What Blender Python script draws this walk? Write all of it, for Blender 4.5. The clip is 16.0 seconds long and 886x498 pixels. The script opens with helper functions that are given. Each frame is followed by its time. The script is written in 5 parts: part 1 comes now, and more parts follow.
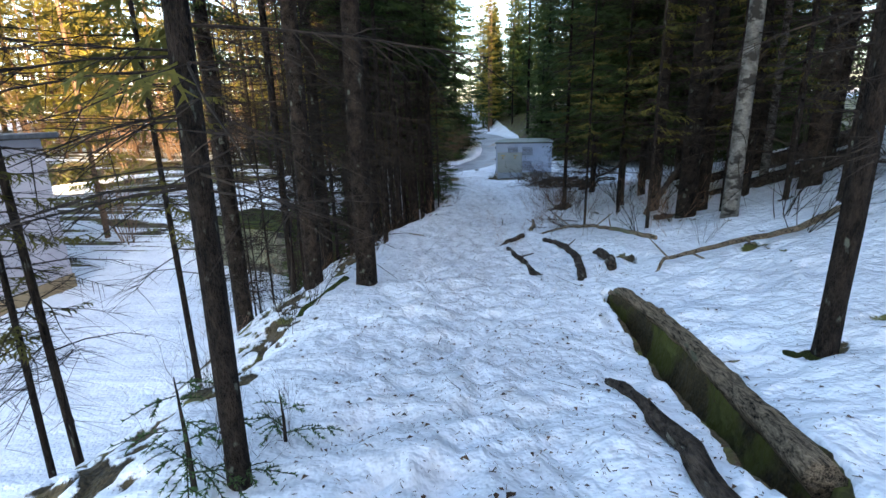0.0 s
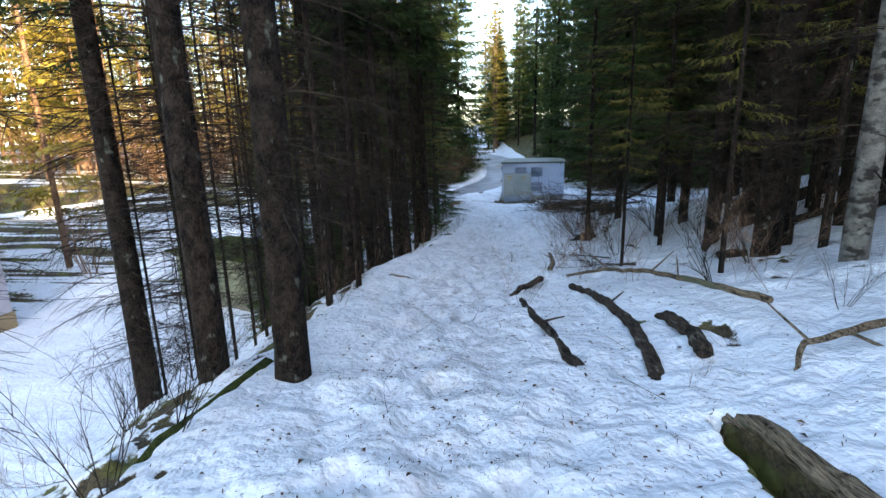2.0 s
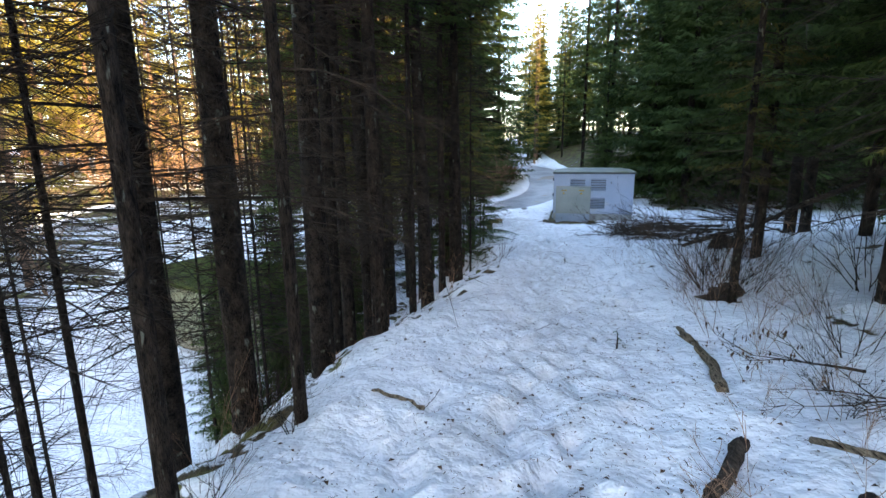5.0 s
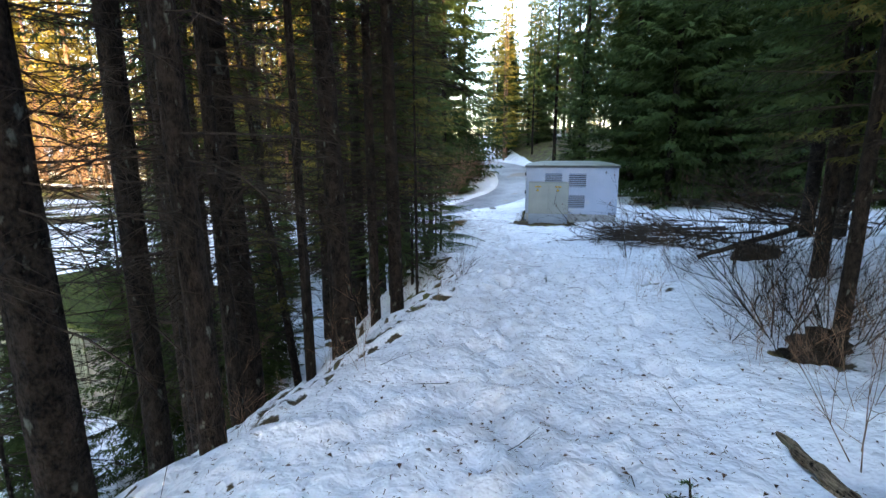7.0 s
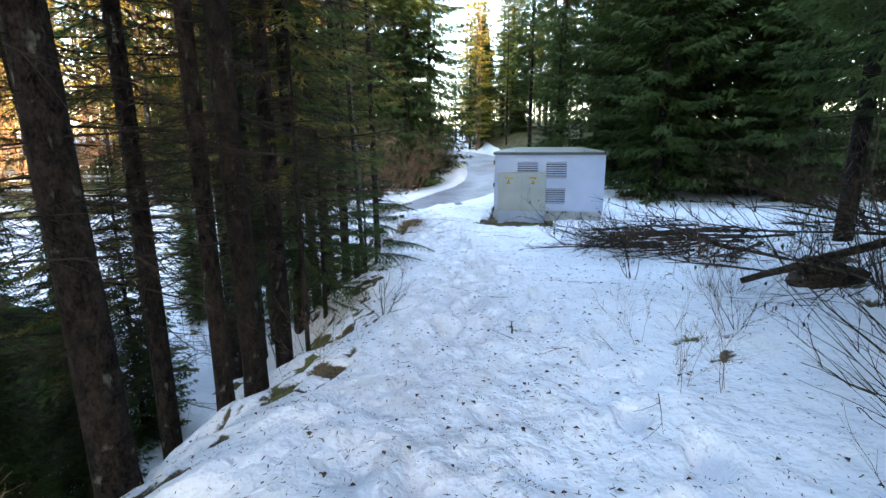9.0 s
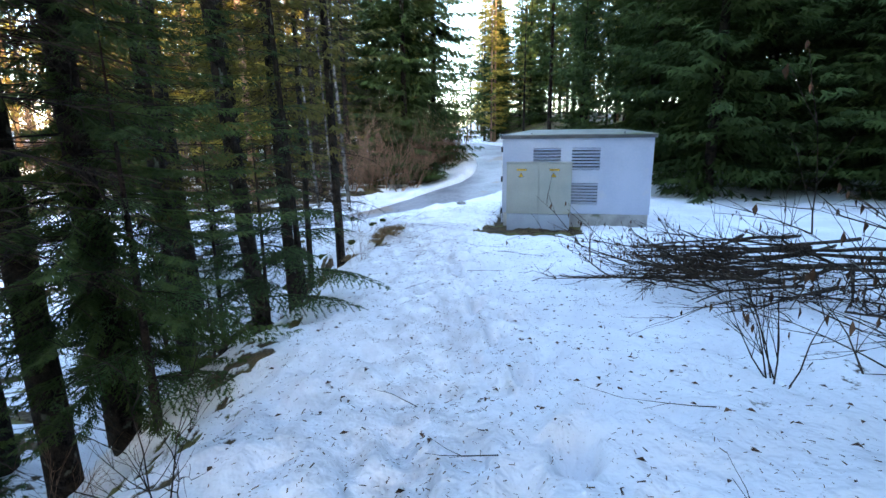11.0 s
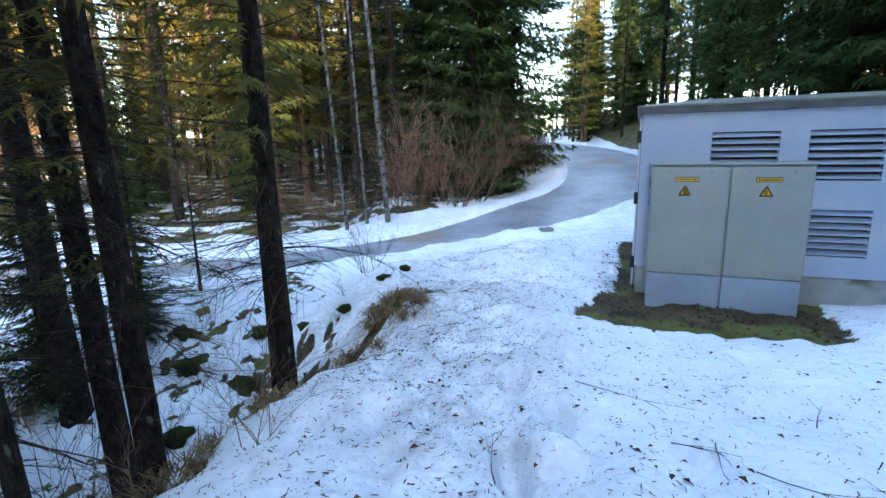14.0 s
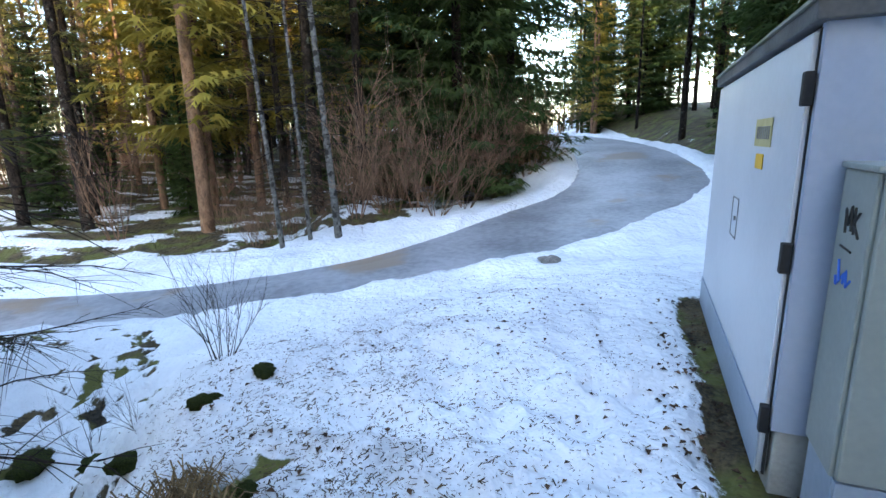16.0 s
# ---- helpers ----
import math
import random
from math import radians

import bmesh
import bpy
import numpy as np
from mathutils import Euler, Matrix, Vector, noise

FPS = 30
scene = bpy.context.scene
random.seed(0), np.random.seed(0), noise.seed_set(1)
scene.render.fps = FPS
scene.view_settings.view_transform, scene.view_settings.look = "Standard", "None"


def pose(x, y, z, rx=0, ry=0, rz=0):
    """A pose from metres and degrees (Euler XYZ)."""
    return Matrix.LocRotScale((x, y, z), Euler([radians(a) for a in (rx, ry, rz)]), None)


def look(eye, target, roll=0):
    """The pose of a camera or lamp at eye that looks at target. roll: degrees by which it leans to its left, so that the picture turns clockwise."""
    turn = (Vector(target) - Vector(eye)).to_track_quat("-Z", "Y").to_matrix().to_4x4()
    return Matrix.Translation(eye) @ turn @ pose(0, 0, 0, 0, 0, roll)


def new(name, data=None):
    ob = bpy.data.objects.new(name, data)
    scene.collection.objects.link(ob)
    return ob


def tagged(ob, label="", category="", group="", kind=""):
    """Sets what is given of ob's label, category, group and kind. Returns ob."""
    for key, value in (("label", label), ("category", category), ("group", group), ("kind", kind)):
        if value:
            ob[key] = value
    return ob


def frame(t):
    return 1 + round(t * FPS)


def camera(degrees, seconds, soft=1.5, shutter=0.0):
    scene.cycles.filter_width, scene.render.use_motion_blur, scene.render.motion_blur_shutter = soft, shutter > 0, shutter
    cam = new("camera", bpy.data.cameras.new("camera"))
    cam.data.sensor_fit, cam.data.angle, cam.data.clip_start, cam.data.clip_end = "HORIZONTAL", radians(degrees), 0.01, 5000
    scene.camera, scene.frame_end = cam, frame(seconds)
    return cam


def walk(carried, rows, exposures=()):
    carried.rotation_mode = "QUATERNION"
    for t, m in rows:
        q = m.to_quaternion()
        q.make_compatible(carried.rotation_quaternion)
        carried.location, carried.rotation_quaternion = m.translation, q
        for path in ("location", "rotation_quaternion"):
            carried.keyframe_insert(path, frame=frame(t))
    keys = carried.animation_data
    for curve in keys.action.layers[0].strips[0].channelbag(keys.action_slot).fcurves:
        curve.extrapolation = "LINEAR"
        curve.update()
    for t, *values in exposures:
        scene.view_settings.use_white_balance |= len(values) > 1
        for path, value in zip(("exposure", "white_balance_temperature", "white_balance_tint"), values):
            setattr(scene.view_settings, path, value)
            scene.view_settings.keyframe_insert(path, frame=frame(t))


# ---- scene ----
from collections import defaultdict

cam = camera(84.2, 16.0)
METRES, EYE, TILT, LEAN, TURN = 24.0, 1.4, 0.0, 0.0, 0.0
ROWS = [
    (0.0, 0.0, 0.0, 0.0, -0.39, -15.84, 1.39),
    (0.5, 0.0042, 0.0266, -0.0023, -2.35, -15.65, 1.53),
    (1.0, 0.0067, 0.0527, -0.007, -3.12, -15.21, 1.58),
    (1.5, 0.0132, 0.0794, -0.0118, -1.72, -14.17, 1.64),
    (2.0, 0.0109, 0.1152, -0.0151, 0.24, -13.16, 1.54),
    (2.5, 0.0119, 0.1495, -0.0192, 1.91, -12.27, 1.57),
    (3.0, 0.0109, 0.1827, -0.0213, 3.42, -11.87, 1.64),
    (5.5, 0.0027, 0.3449, -0.0385, 4.01, -11.63, 0.37),
    (6.0, 0.0076, 0.3766, -0.0426, 2.74, -11.69, 0.29),
    (6.5, 0.0114, 0.4086, -0.0459, 2.01, -11.61, 0.29),
    (7.0, 0.0176, 0.4407, -0.0505, 0.74, -11.63, 0.27),
    (7.5, 0.0248, 0.474, -0.0534, -0.16, -11.94, 0.15),
    (8.0, 0.035, 0.5033, -0.0569, -0.56, -11.69, 0.28),
    (8.5, 0.0405, 0.5368, -0.0581, -1.37, -12.01, 0.24),
    (9.0, 0.0471, 0.5679, -0.0625, -1.92, -12.4, 0.27),
    (11.5, 0.0810, 0.7499, -0.0789, 1.94, -12.81, 0.82),
    (12.0, 0.0836, 0.7876, -0.0807, 4.23, -12.75, 0.91),
    (12.5, 0.0857, 0.8260, -0.0823, 6.14, -12.66, 0.86),
    (13.0, 0.0848, 0.8637, -0.0848, 7.89, -12.43, 1.00),
    (13.5, 0.0845, 0.8972, -0.0875, 9.51, -12.12, 1.12),
    (14.0, 0.0811, 0.9347, -0.0896, 9.59, -11.95, 1.26),
    (14.5, 0.0821, 0.9708, -0.0919, 9.21, -11.69, 1.35),
    (15.0, 0.0833, 1.0088, -0.0919, 8.26, -12.47, 1.28),
    (15.5, 0.0868, 1.0418, -0.0927, 8.85, -13.1, 1.35),
    (16.0, 0.0880, 1.0767, -0.0942, 10.31, -12.59, 1.27),
]
EXPOSURE = ((0.0, 2.8, 6600, 10), (3.0, 3.15, 6700, 10), (7.0, 3.5, 6900, 10), (9.0, 3.75, 7000, 10), (12.5, 3.55, 6000, 8), (16.0, 3.3, 6600, 10))
walk(cam, [(t, pose(0, 0, EYE, TILT, LEAN, TURN) @ pose(METRES * x, METRES * y, METRES * z, 90 + pitch, roll, yaw)) for t, x, y, z, yaw, pitch, roll in ROWS], EXPOSURE)

# ---- sky and sun: a low winter sun that the forested hill and an added, unseen ridge keep off the path ----
SUN_ELEVATION, SUN_AZIMUTH = 17.0, math.degrees(math.atan2(0.35, -0.937))  # azimuth clockwise from +y
world = bpy.data.worlds.new("sky")
scene.world = world
world.use_nodes = True
sky = world.node_tree.nodes.new("ShaderNodeTexSky")
sky.sky_type, sky.sun_disc = "NISHITA", False
sky.sun_elevation, sky.sun_rotation = radians(SUN_ELEVATION), radians(SUN_AZIMUTH)
background = world.node_tree.nodes["Background"]
background.inputs["Strength"].default_value = 0.15
world.node_tree.links.new(sky.outputs[0], background.inputs["Color"])
sun = new("sun", bpy.data.lights.new("sun", "SUN"))
sun.data.energy, sun.data.angle, sun.data.color = 5.0, radians(0.6), (1.0, 0.74, 0.42)
a, e = radians(SUN_AZIMUTH), radians(SUN_ELEVATION)
sun.matrix_world = look((math.sin(a) * math.cos(e) * 100, math.cos(a) * math.cos(e) * 100, math.sin(e) * 100), (0, 0, 0))

# ---- materials ----
def material(name, low, high, rough=0.8, scale=6.0, bump=0.3, stretch=(1, 1, 1), metal=0.0, fine=60.0, spots=None, island=0.0, per_object=0.0, grain=0.35, depth=0.02):
    """Two colours mixed by noise at two scales, with bump; spots: (colour, scale, threshold) patches over it."""
    m = bpy.data.materials.new(name)
    m.use_nodes = True
    n, l = m.node_tree.nodes, m.node_tree.links
    bsdf = n["Principled BSDF"]
    bsdf.inputs["Roughness"].default_value, bsdf.inputs["Metallic"].default_value = rough, metal
    bsdf.inputs["Specular IOR Level"].default_value = 0.12 if rough > 0.84 else 0.4
    coord, mapping = n.new("ShaderNodeTexCoord"), n.new("ShaderNodeMapping")
    mapping.inputs["Scale"].default_value = stretch
    l.new(coord.outputs["Object"], mapping.inputs["Vector"])
    big, small = n.new("ShaderNodeTexNoise"), n.new("ShaderNodeTexNoise")
    big.inputs["Scale"].default_value, big.inputs["Detail"].default_value = scale, 5
    small.inputs["Scale"].default_value, small.inputs["Detail"].default_value = fine, 3
    for tex in (big, small):
        l.new(mapping.outputs[0], tex.inputs["Vector"])
    blend = n.new("ShaderNodeMath")
    blend.operation = "MULTIPLY_ADD"
    l.new(small.outputs["Fac"], blend.inputs[0])
    blend.inputs[1].default_value = grain
    l.new(big.outputs["Fac"], blend.inputs[2])
    ramp = n.new("ShaderNodeMapRange")
    ramp.inputs["From Min"].default_value, ramp.inputs["From Max"].default_value = 0.35 + grain * 0.4, 0.62 + grain * 0.6
    l.new(blend.outputs[0], ramp.inputs["Value"])
    mix = n.new("ShaderNodeMix")
    mix.data_type = "RGBA"
    mix.inputs["A"].default_value, mix.inputs["B"].default_value = (*low, 1), (*high, 1)
    l.new(ramp.outputs[0], mix.inputs["Factor"])
    colour = mix.outputs["Result"]
    if spots:
        tint, size, level = spots
        patch = n.new("ShaderNodeTexNoise")
        patch.inputs["Scale"].default_value, patch.inputs["Detail"].default_value = size, 4
        l.new(mapping.outputs[0], patch.inputs["Vector"])
        cut = n.new("ShaderNodeMapRange")
        cut.inputs["From Min"].default_value, cut.inputs["From Max"].default_value = level, level + 0.07
        l.new(patch.outputs["Fac"], cut.inputs["Value"])
        over = n.new("ShaderNodeMix")
        over.data_type = "RGBA"
        l.new(cut.outputs[0], over.inputs["Factor"])
        l.new(colour, over.inputs["A"])
        over.inputs["B"].default_value = (*tint, 1)
        colour = over.outputs["Result"]
    if island or per_object:
        source = n.new("ShaderNodeNewGeometry" if island else "ShaderNodeObjectInfo")
        value = n.new("ShaderNodeMapRange")
        k = island or per_object
        value.inputs["To Min"].default_value, value.inputs["To Max"].default_value = 1 - k, 1 + k
        l.new(source.outputs["Random Per Island" if island else "Random"], value.inputs["Value"])
        shade = n.new("ShaderNodeHueSaturation")
        l.new(value.outputs[0], shade.inputs["Value"])
        l.new(colour, shade.inputs["Color"])
        colour = shade.outputs["Color"]
    l.new(colour, bsdf.inputs["Base Color"])
    if bump:
        b = n.new("ShaderNodeBump")
        b.inputs["Strength"].default_value, b.inputs["Distance"].default_value = bump, depth
        l.new(blend.outputs[0], b.inputs["Height"])
        l.new(b.outputs[0], bsdf.inputs["Normal"])
    return m


def leafy(name, low, high, scale=1.2, glow=0.35):
    """Needles: thin, letting some light through."""
    m = material(name, low, high, 0.85, scale, 0, per_object=0.25)
    n, l = m.node_tree.nodes, m.node_tree.links
    bsdf, out = n["Principled BSDF"], n["Material Output"]
    thin, mix = n.new("ShaderNodeBsdfTranslucent"), n.new("ShaderNodeMixShader")
    l.new(bsdf.inputs["Base Color"].links[0].from_socket, thin.inputs["Color"])
    mix.inputs[0].default_value = glow
    l.new(bsdf.outputs[0], mix.inputs[1])
    l.new(thin.outputs[0], mix.inputs[2])
    l.new(mix.outputs[0], out.inputs["Surface"])
    return m


def ground_material():
    """Snow over a floor of litter and moss; the mesh attribute says where the floor lies bare."""
    m = material("snow_and_forest_floor", (0.018, 0.014, 0.008), (0.11, 0.08, 0.038), 0.95, 3.0, 0.0, fine=45, spots=((0.10, 0.10, 0.024), 1.7, 0.5), grain=0.9)
    n, l = m.node_tree.nodes, m.node_tree.links
    bsdf = n["Principled BSDF"]
    floor = bsdf.inputs["Base Color"].links[0].from_socket
    coord = n.new("ShaderNodeTexCoord")

    def tex(scale, detail=4, rough=0.6):
        t = n.new("ShaderNodeTexNoise")
        t.inputs["Scale"].default_value, t.inputs["Detail"].default_value, t.inputs["Roughness"].default_value = scale, detail, rough
        l.new(coord.outputs["Object"], t.inputs["Vector"])
        return t.outputs["Fac"]

    def rescale(v, a, b, c=0.0, d=1.0):
        r = n.new("ShaderNodeMapRange")
        for key, x in zip(("From Min", "From Max", "To Min", "To Max"), (a, b, c, d)):
            r.inputs[key].default_value = x
        l.new(v, r.inputs["Value"])
        return r.outputs[0]

    def mixed(f, a, b):
        x = n.new("ShaderNodeMix")
        x.data_type = "RGBA"
        for key, v in (("Factor", f), ("A", a), ("B", b)):
            if isinstance(v, (tuple, float)):
                x.inputs[key].default_value = v
            else:
                l.new(v, x.inputs[key])
        return x.outputs["Result"]

    def math_node(op, a, b):
        x = n.new("ShaderNodeMath")
        x.operation = op
        for i, v in enumerate((a, b)):
            if isinstance(v, float):
                x.inputs[i].default_value = v
            else:
                l.new(v, x.inputs[i])
        return x.outputs[0]

    bare = n.new("ShaderNodeAttribute")
    bare.attribute_name = "bare"
    trod = n.new("ShaderNodeAttribute")
    trod.attribute_name = "trodden"
    snow = mixed(rescale(tex(0.9), 0.35, 0.7), (0.84, 0.86, 0.89, 1), (0.66, 0.68, 0.72, 1))
    dirt = math_node("MULTIPLY", rescale(tex(4.0, 6, 0.7), 0.36, 0.64), trod.outputs["Fac"])
    snow = mixed(dirt, snow, (0.44, 0.435, 0.44, 1))
    specks = math_node("MULTIPLY", rescale(tex(55, 2), 0.64, 0.72), rescale(tex(2.2, 3), 0.42, 0.62, 0.1, 0.8))
    snow = mixed(specks, snow, (0.20, 0.15, 0.10, 1))
    edge = math_node("MULTIPLY_ADD", tex(9, 5, 0.7), 0.7)
    edge.node.inputs[2].default_value = -0.35
    cut = rescale(math_node("ADD", bare.outputs["Fac"], edge), 0.46, 0.54)
    l.new(mixed(cut, snow, floor), bsdf.inputs["Base Color"])
    bsdf.inputs["Roughness"].default_value = 0.75
    bsdf.inputs["Specular IOR Level"].default_value = 0.25
    height = math_node("ADD", math_node("MULTIPLY", tex(13, 2, 0.4), 0.4), math_node("MULTIPLY", tex(6.5, 3, 0.5), 1.5))
    b = n.new("ShaderNodeBump")
    b.inputs["Strength"].default_value, b.inputs["Distance"].default_value = 0.8, 0.05
    l.new(height, b.inputs["Height"])
    l.new(b.outputs[0], bsdf.inputs["Normal"])
    return m


SNOW = ground_material()
# near-black because the wood's deep shade is put into the bark colour
BARK = material("shaded_spruce_bark", (0.003, 0.0022, 0.002), (0.036, 0.027, 0.021), 0.95, 16, 1.0, (0.22, 0.22, 8.0), fine=70, spots=((0.10, 0.11, 0.09), 11.0, 0.63), per_object=0.3, grain=0.7, depth=0.03)
PINE_BARK = material("pine_bark", (0.07, 0.042, 0.028), (0.22, 0.135, 0.085), 0.95, 10, 1.0, (0.25, 0.25, 8), fine=50, per_object=0.2, grain=0.6, depth=0.03)
BIRCH = material("birch_bark", (0.06, 0.057, 0.05), (0.18, 0.172, 0.158), 0.85, 5, 0.5, (0.4, 0.4, 30.0), fine=25, spots=((0.03, 0.027, 0.024), 3.0, 0.52), grain=0.4)
LOG_BARK = material("fissured_log_bark", (0.008, 0.006, 0.004), (0.36, 0.27, 0.18), 0.95, 34, 1.0, (1, 0.13, 1), fine=110, spots=((0.16, 0.16, 0.10), 6, 0.62), grain=0.9, depth=0.05)
DARK_LOG = material("wet_log_bark", (0.008, 0.006, 0.005), (0.085, 0.064, 0.048), 0.9, 18, 1.0, (1, 0.3, 1), fine=60, spots=((0.17, 0.16, 0.13), 16, 0.62), grain=0.9, depth=0.04)
TWIG = material("dead_twig", (0.009, 0.007, 0.006), (0.042, 0.032, 0.024), 0.95, 8, 0, grain=0.6, per_object=0.3)
LITTER = material("needle_litter", (0.03, 0.02, 0.013), (0.14, 0.095, 0.06), 0.95, 3, 0, island=0.5)
SHRUB = material("bare_shrub_twig", (0.085, 0.05, 0.033), (0.24, 0.15, 0.095), 0.9, 5, 0, per_object=0.3)
WOOD = material("split_wood", (0.20, 0.14, 0.08), (0.42, 0.31, 0.19), 0.8, 6, 0.4, (1, 1, 0.2))
NEEDLE = leafy("spruce_needles", (0.02, 0.036, 0.012), (0.075, 0.11, 0.032))
NEEDLE_NEAR = leafy("fresh_spruce_needles", (0.03, 0.06, 0.022), (0.08, 0.14, 0.05))
# yellower copy of the spruce needles, its colour holding some sunlight
NEEDLE_OLIVE = leafy("sunlit_sparse_spruce_needles", (0.05, 0.052, 0.014), (0.14, 0.125, 0.032))
# golden sunlight on the far pines is put into this colour
PINE_NEEDLE_SUNLIT = leafy("sunlit_pine_needles", (0.12, 0.11, 0.02), (0.30, 0.235, 0.045))
DEAD_LEAF = material("withered_leaf", (0.025, 0.016, 0.012), (0.11, 0.065, 0.04), 0.85, 9, 0, island=0.4)
GRASS = material("withered_grass", (0.08, 0.052, 0.027), (0.25, 0.17, 0.085), 0.9, 9, 0, island=0.4)
MOSS = material("moss", (0.02, 0.03, 0.008), (0.075, 0.09, 0.022), 1.0, 14, 1.0, fine=90, grain=0.8, depth=0.03)
STONE = material("grey_stone", (0.12, 0.115, 0.11), (0.32, 0.31, 0.29), 0.9, 8, 0.7, grain=0.6)
ICE = material("wet_road_ice", (0.18, 0.185, 0.20), (0.36, 0.37, 0.40), 0.4, 0.8, 0.5, (1, 1, 1), fine=9, spots=((0.27, 0.215, 0.17), 0.55, 0.58), grain=0.6)
# terrain profiles: distance along the path, then height or offset
PATH_Y = (-300, -30, 0, 4, 8, 10, 12, 16.4, 19.3, 22.5, 26, 28.7, 300)
PATH_Z = (3, 2.2, -0.08, -0.66, -1.1, -1.36, -1.5, -1.8, -1.94, -2.14, -2.36, -2.33, -2.3)
EDGE_Y = (-300, 0, 4, 6.3, 8, 10, 11.4, 12.8, 14.4, 15.5, 16.6, 17.4, 19, 21.4, 23.8, 26.3, 28.7, 31.2, 45.8)
EDGE_X = (-1.5, -1.5, -1.4, -1.4, -1.35, -1.15, -1.05, -0.75, -0.3, 0.0, 0.35, 0.65, 0.85, 0.75, 0.8, 1.05, 0.36, -1.83, -2.7)
FIELD_Y = (-300, 21.4, 25.1, 28.1, 30.5, 32.4, 38.5, 51.9, 300)
FIELD_Z = (-5.2, -5.2, -4.6, -3.75, -3.3, -3.15, -2.66, -1.93, 0)
# centre line of the icy road: x, y, height
ROAD = ((-73.45, 36.65, -4.13), (-30.75, 33.84, -3.58), (-12.45, 31.53, -3.3), (-5.13, 31.59, -3.09), (-0.86, 32.99, -2.81), (2.31, 35.43, -2.42), (4.39, 37.87, -1.98), (4.88, 41.16, -1.49), (4.27, 45.19, -1.04), (2.56, 49.22, -0.76), (-0.86, 53.12, -0.53), (-5.13, 58.0, -0.22), (-17.33, 64.1, 0.27), (-61.25, 77.52, 1.24))
ROAD_HALF = 1.65
SUN_X, SUN_Y = 0.35, -0.937


def lerp(v, xs, ys):
    return float(np.interp(v, xs, ys))


def ease(u):
    u = min(1.0, max(0.0, u))
    return u * u * (3 - 2 * u)


def road_line(steps=8):
    """The road's centre line, smoothed."""
    pts = [Vector(p) for p in ROAD]
    out = []
    for i in range(len(pts) - 1):
        a, b, c, d = pts[max(0, i - 1)], pts[i], pts[i + 1], pts[min(len(pts) - 1, i + 2)]
        for k in range(steps):
            u = k / steps
            out.append(0.5 * (2 * b + (c - a) * u + (2 * a - 5 * b + 4 * c - d) * u * u + (3 * b - a - 3 * c + d) * u ** 3))
    out.append(pts[-1])
    moved = []
    for k, p in enumerate(out):
        d = out[min(k + 1, len(out) - 1)] - out[max(k - 1, 0)]
        side = Vector((d.y, -d.x, 0)).normalized()
        moved.append(p + side * 0.28 * (1 - ease(p.x / 3)))
    return moved


LINE = road_line()
LINE_XY = np.array([(p.x, p.y) for p in LINE])
LINE_Z = np.array([p.z for p in LINE])


def road_near(x, y):
    """Distance to the road's centre line and its height there."""
    a, b = LINE_XY[:-1], LINE_XY[1:]
    ab = b - a
    u = np.clip(((np.array((x, y)) - a) * ab).sum(1) / (ab * ab).sum(1), 0, 1)
    d = np.hypot(*((a + ab * u[:, None]) - (x, y)).T)
    i = int(np.argmin(d))
    return float(d[i]), float(LINE_Z[i] + (LINE_Z[i + 1] - LINE_Z[i]) * u[i])


def road_half(x):
    return 0.74 + 0.7 * ease((x + 1.5) / 4.9)


def base_height(x, y):
    """The ground without small bumps."""
    z = lerp(y, PATH_Y, PATH_Z)
    edge = lerp(y, EDGE_Y, EDGE_X) + 0.16 * math.sin(y * 1.7) + 0.10 * math.sin(y * 4.1 + 1) + 0.05 * math.sin(y * 9.7)
    if y > 29:
        z += 0.05 * min(max(0, y - 38.5), 60) * ease((x - 3.4) / 7) + 0.025 * min(max(0, y - 45.8), 80)
    if y > 33:
        z += 1.35 * ease((x - 6.3) / 5) * ease((y - 34.8) / 5)
    # hillside to the right, falling away towards the clearing
    if x > 1.8:
        up = x - 1.8
        k = 1 - ease((y - 13) / 12)
        z += k * (lerp(y, (3, 8, 10, 12), (0.25, 0.2, 0.12, 0.09)) * min(up, 3) + 0.26 * min(57, max(0, up - 3)))
        z += 0.12 * ease((x - 3.2) / 2) * (1 - abs(ease((y - 15) / 4) * 2 - 1))
    # unseen ridge added behind on the right, shaped to shadow the path
    toward = SUN_X * x + SUN_Y * y
    if toward > 30:
        z += 0.50 * min(toward - 30, 65) * ease((x - 20) / 6)
    # bank down to the field on the left
    if x < edge:
        field = lerp(y, FIELD_Y, FIELD_Z)
        drop = z - field
        u = min(1.0, (edge - x) / (max(drop, 0.2) * 1.1 + 0.3))
        z = field + drop * ((1 - u) ** 1.4 * (1 + 1.2 * u))
        if x < -12:
            z += 0.05 * min(-12 - x, 60)
    if y > 28:
        d, rz = road_near(x, y)
        k = 1 - ease((d - ROAD_HALF) / (2.7 if y < 37.3 or x > 5.9 else 3.7))
        z = z + (rz - z) * k
    return z

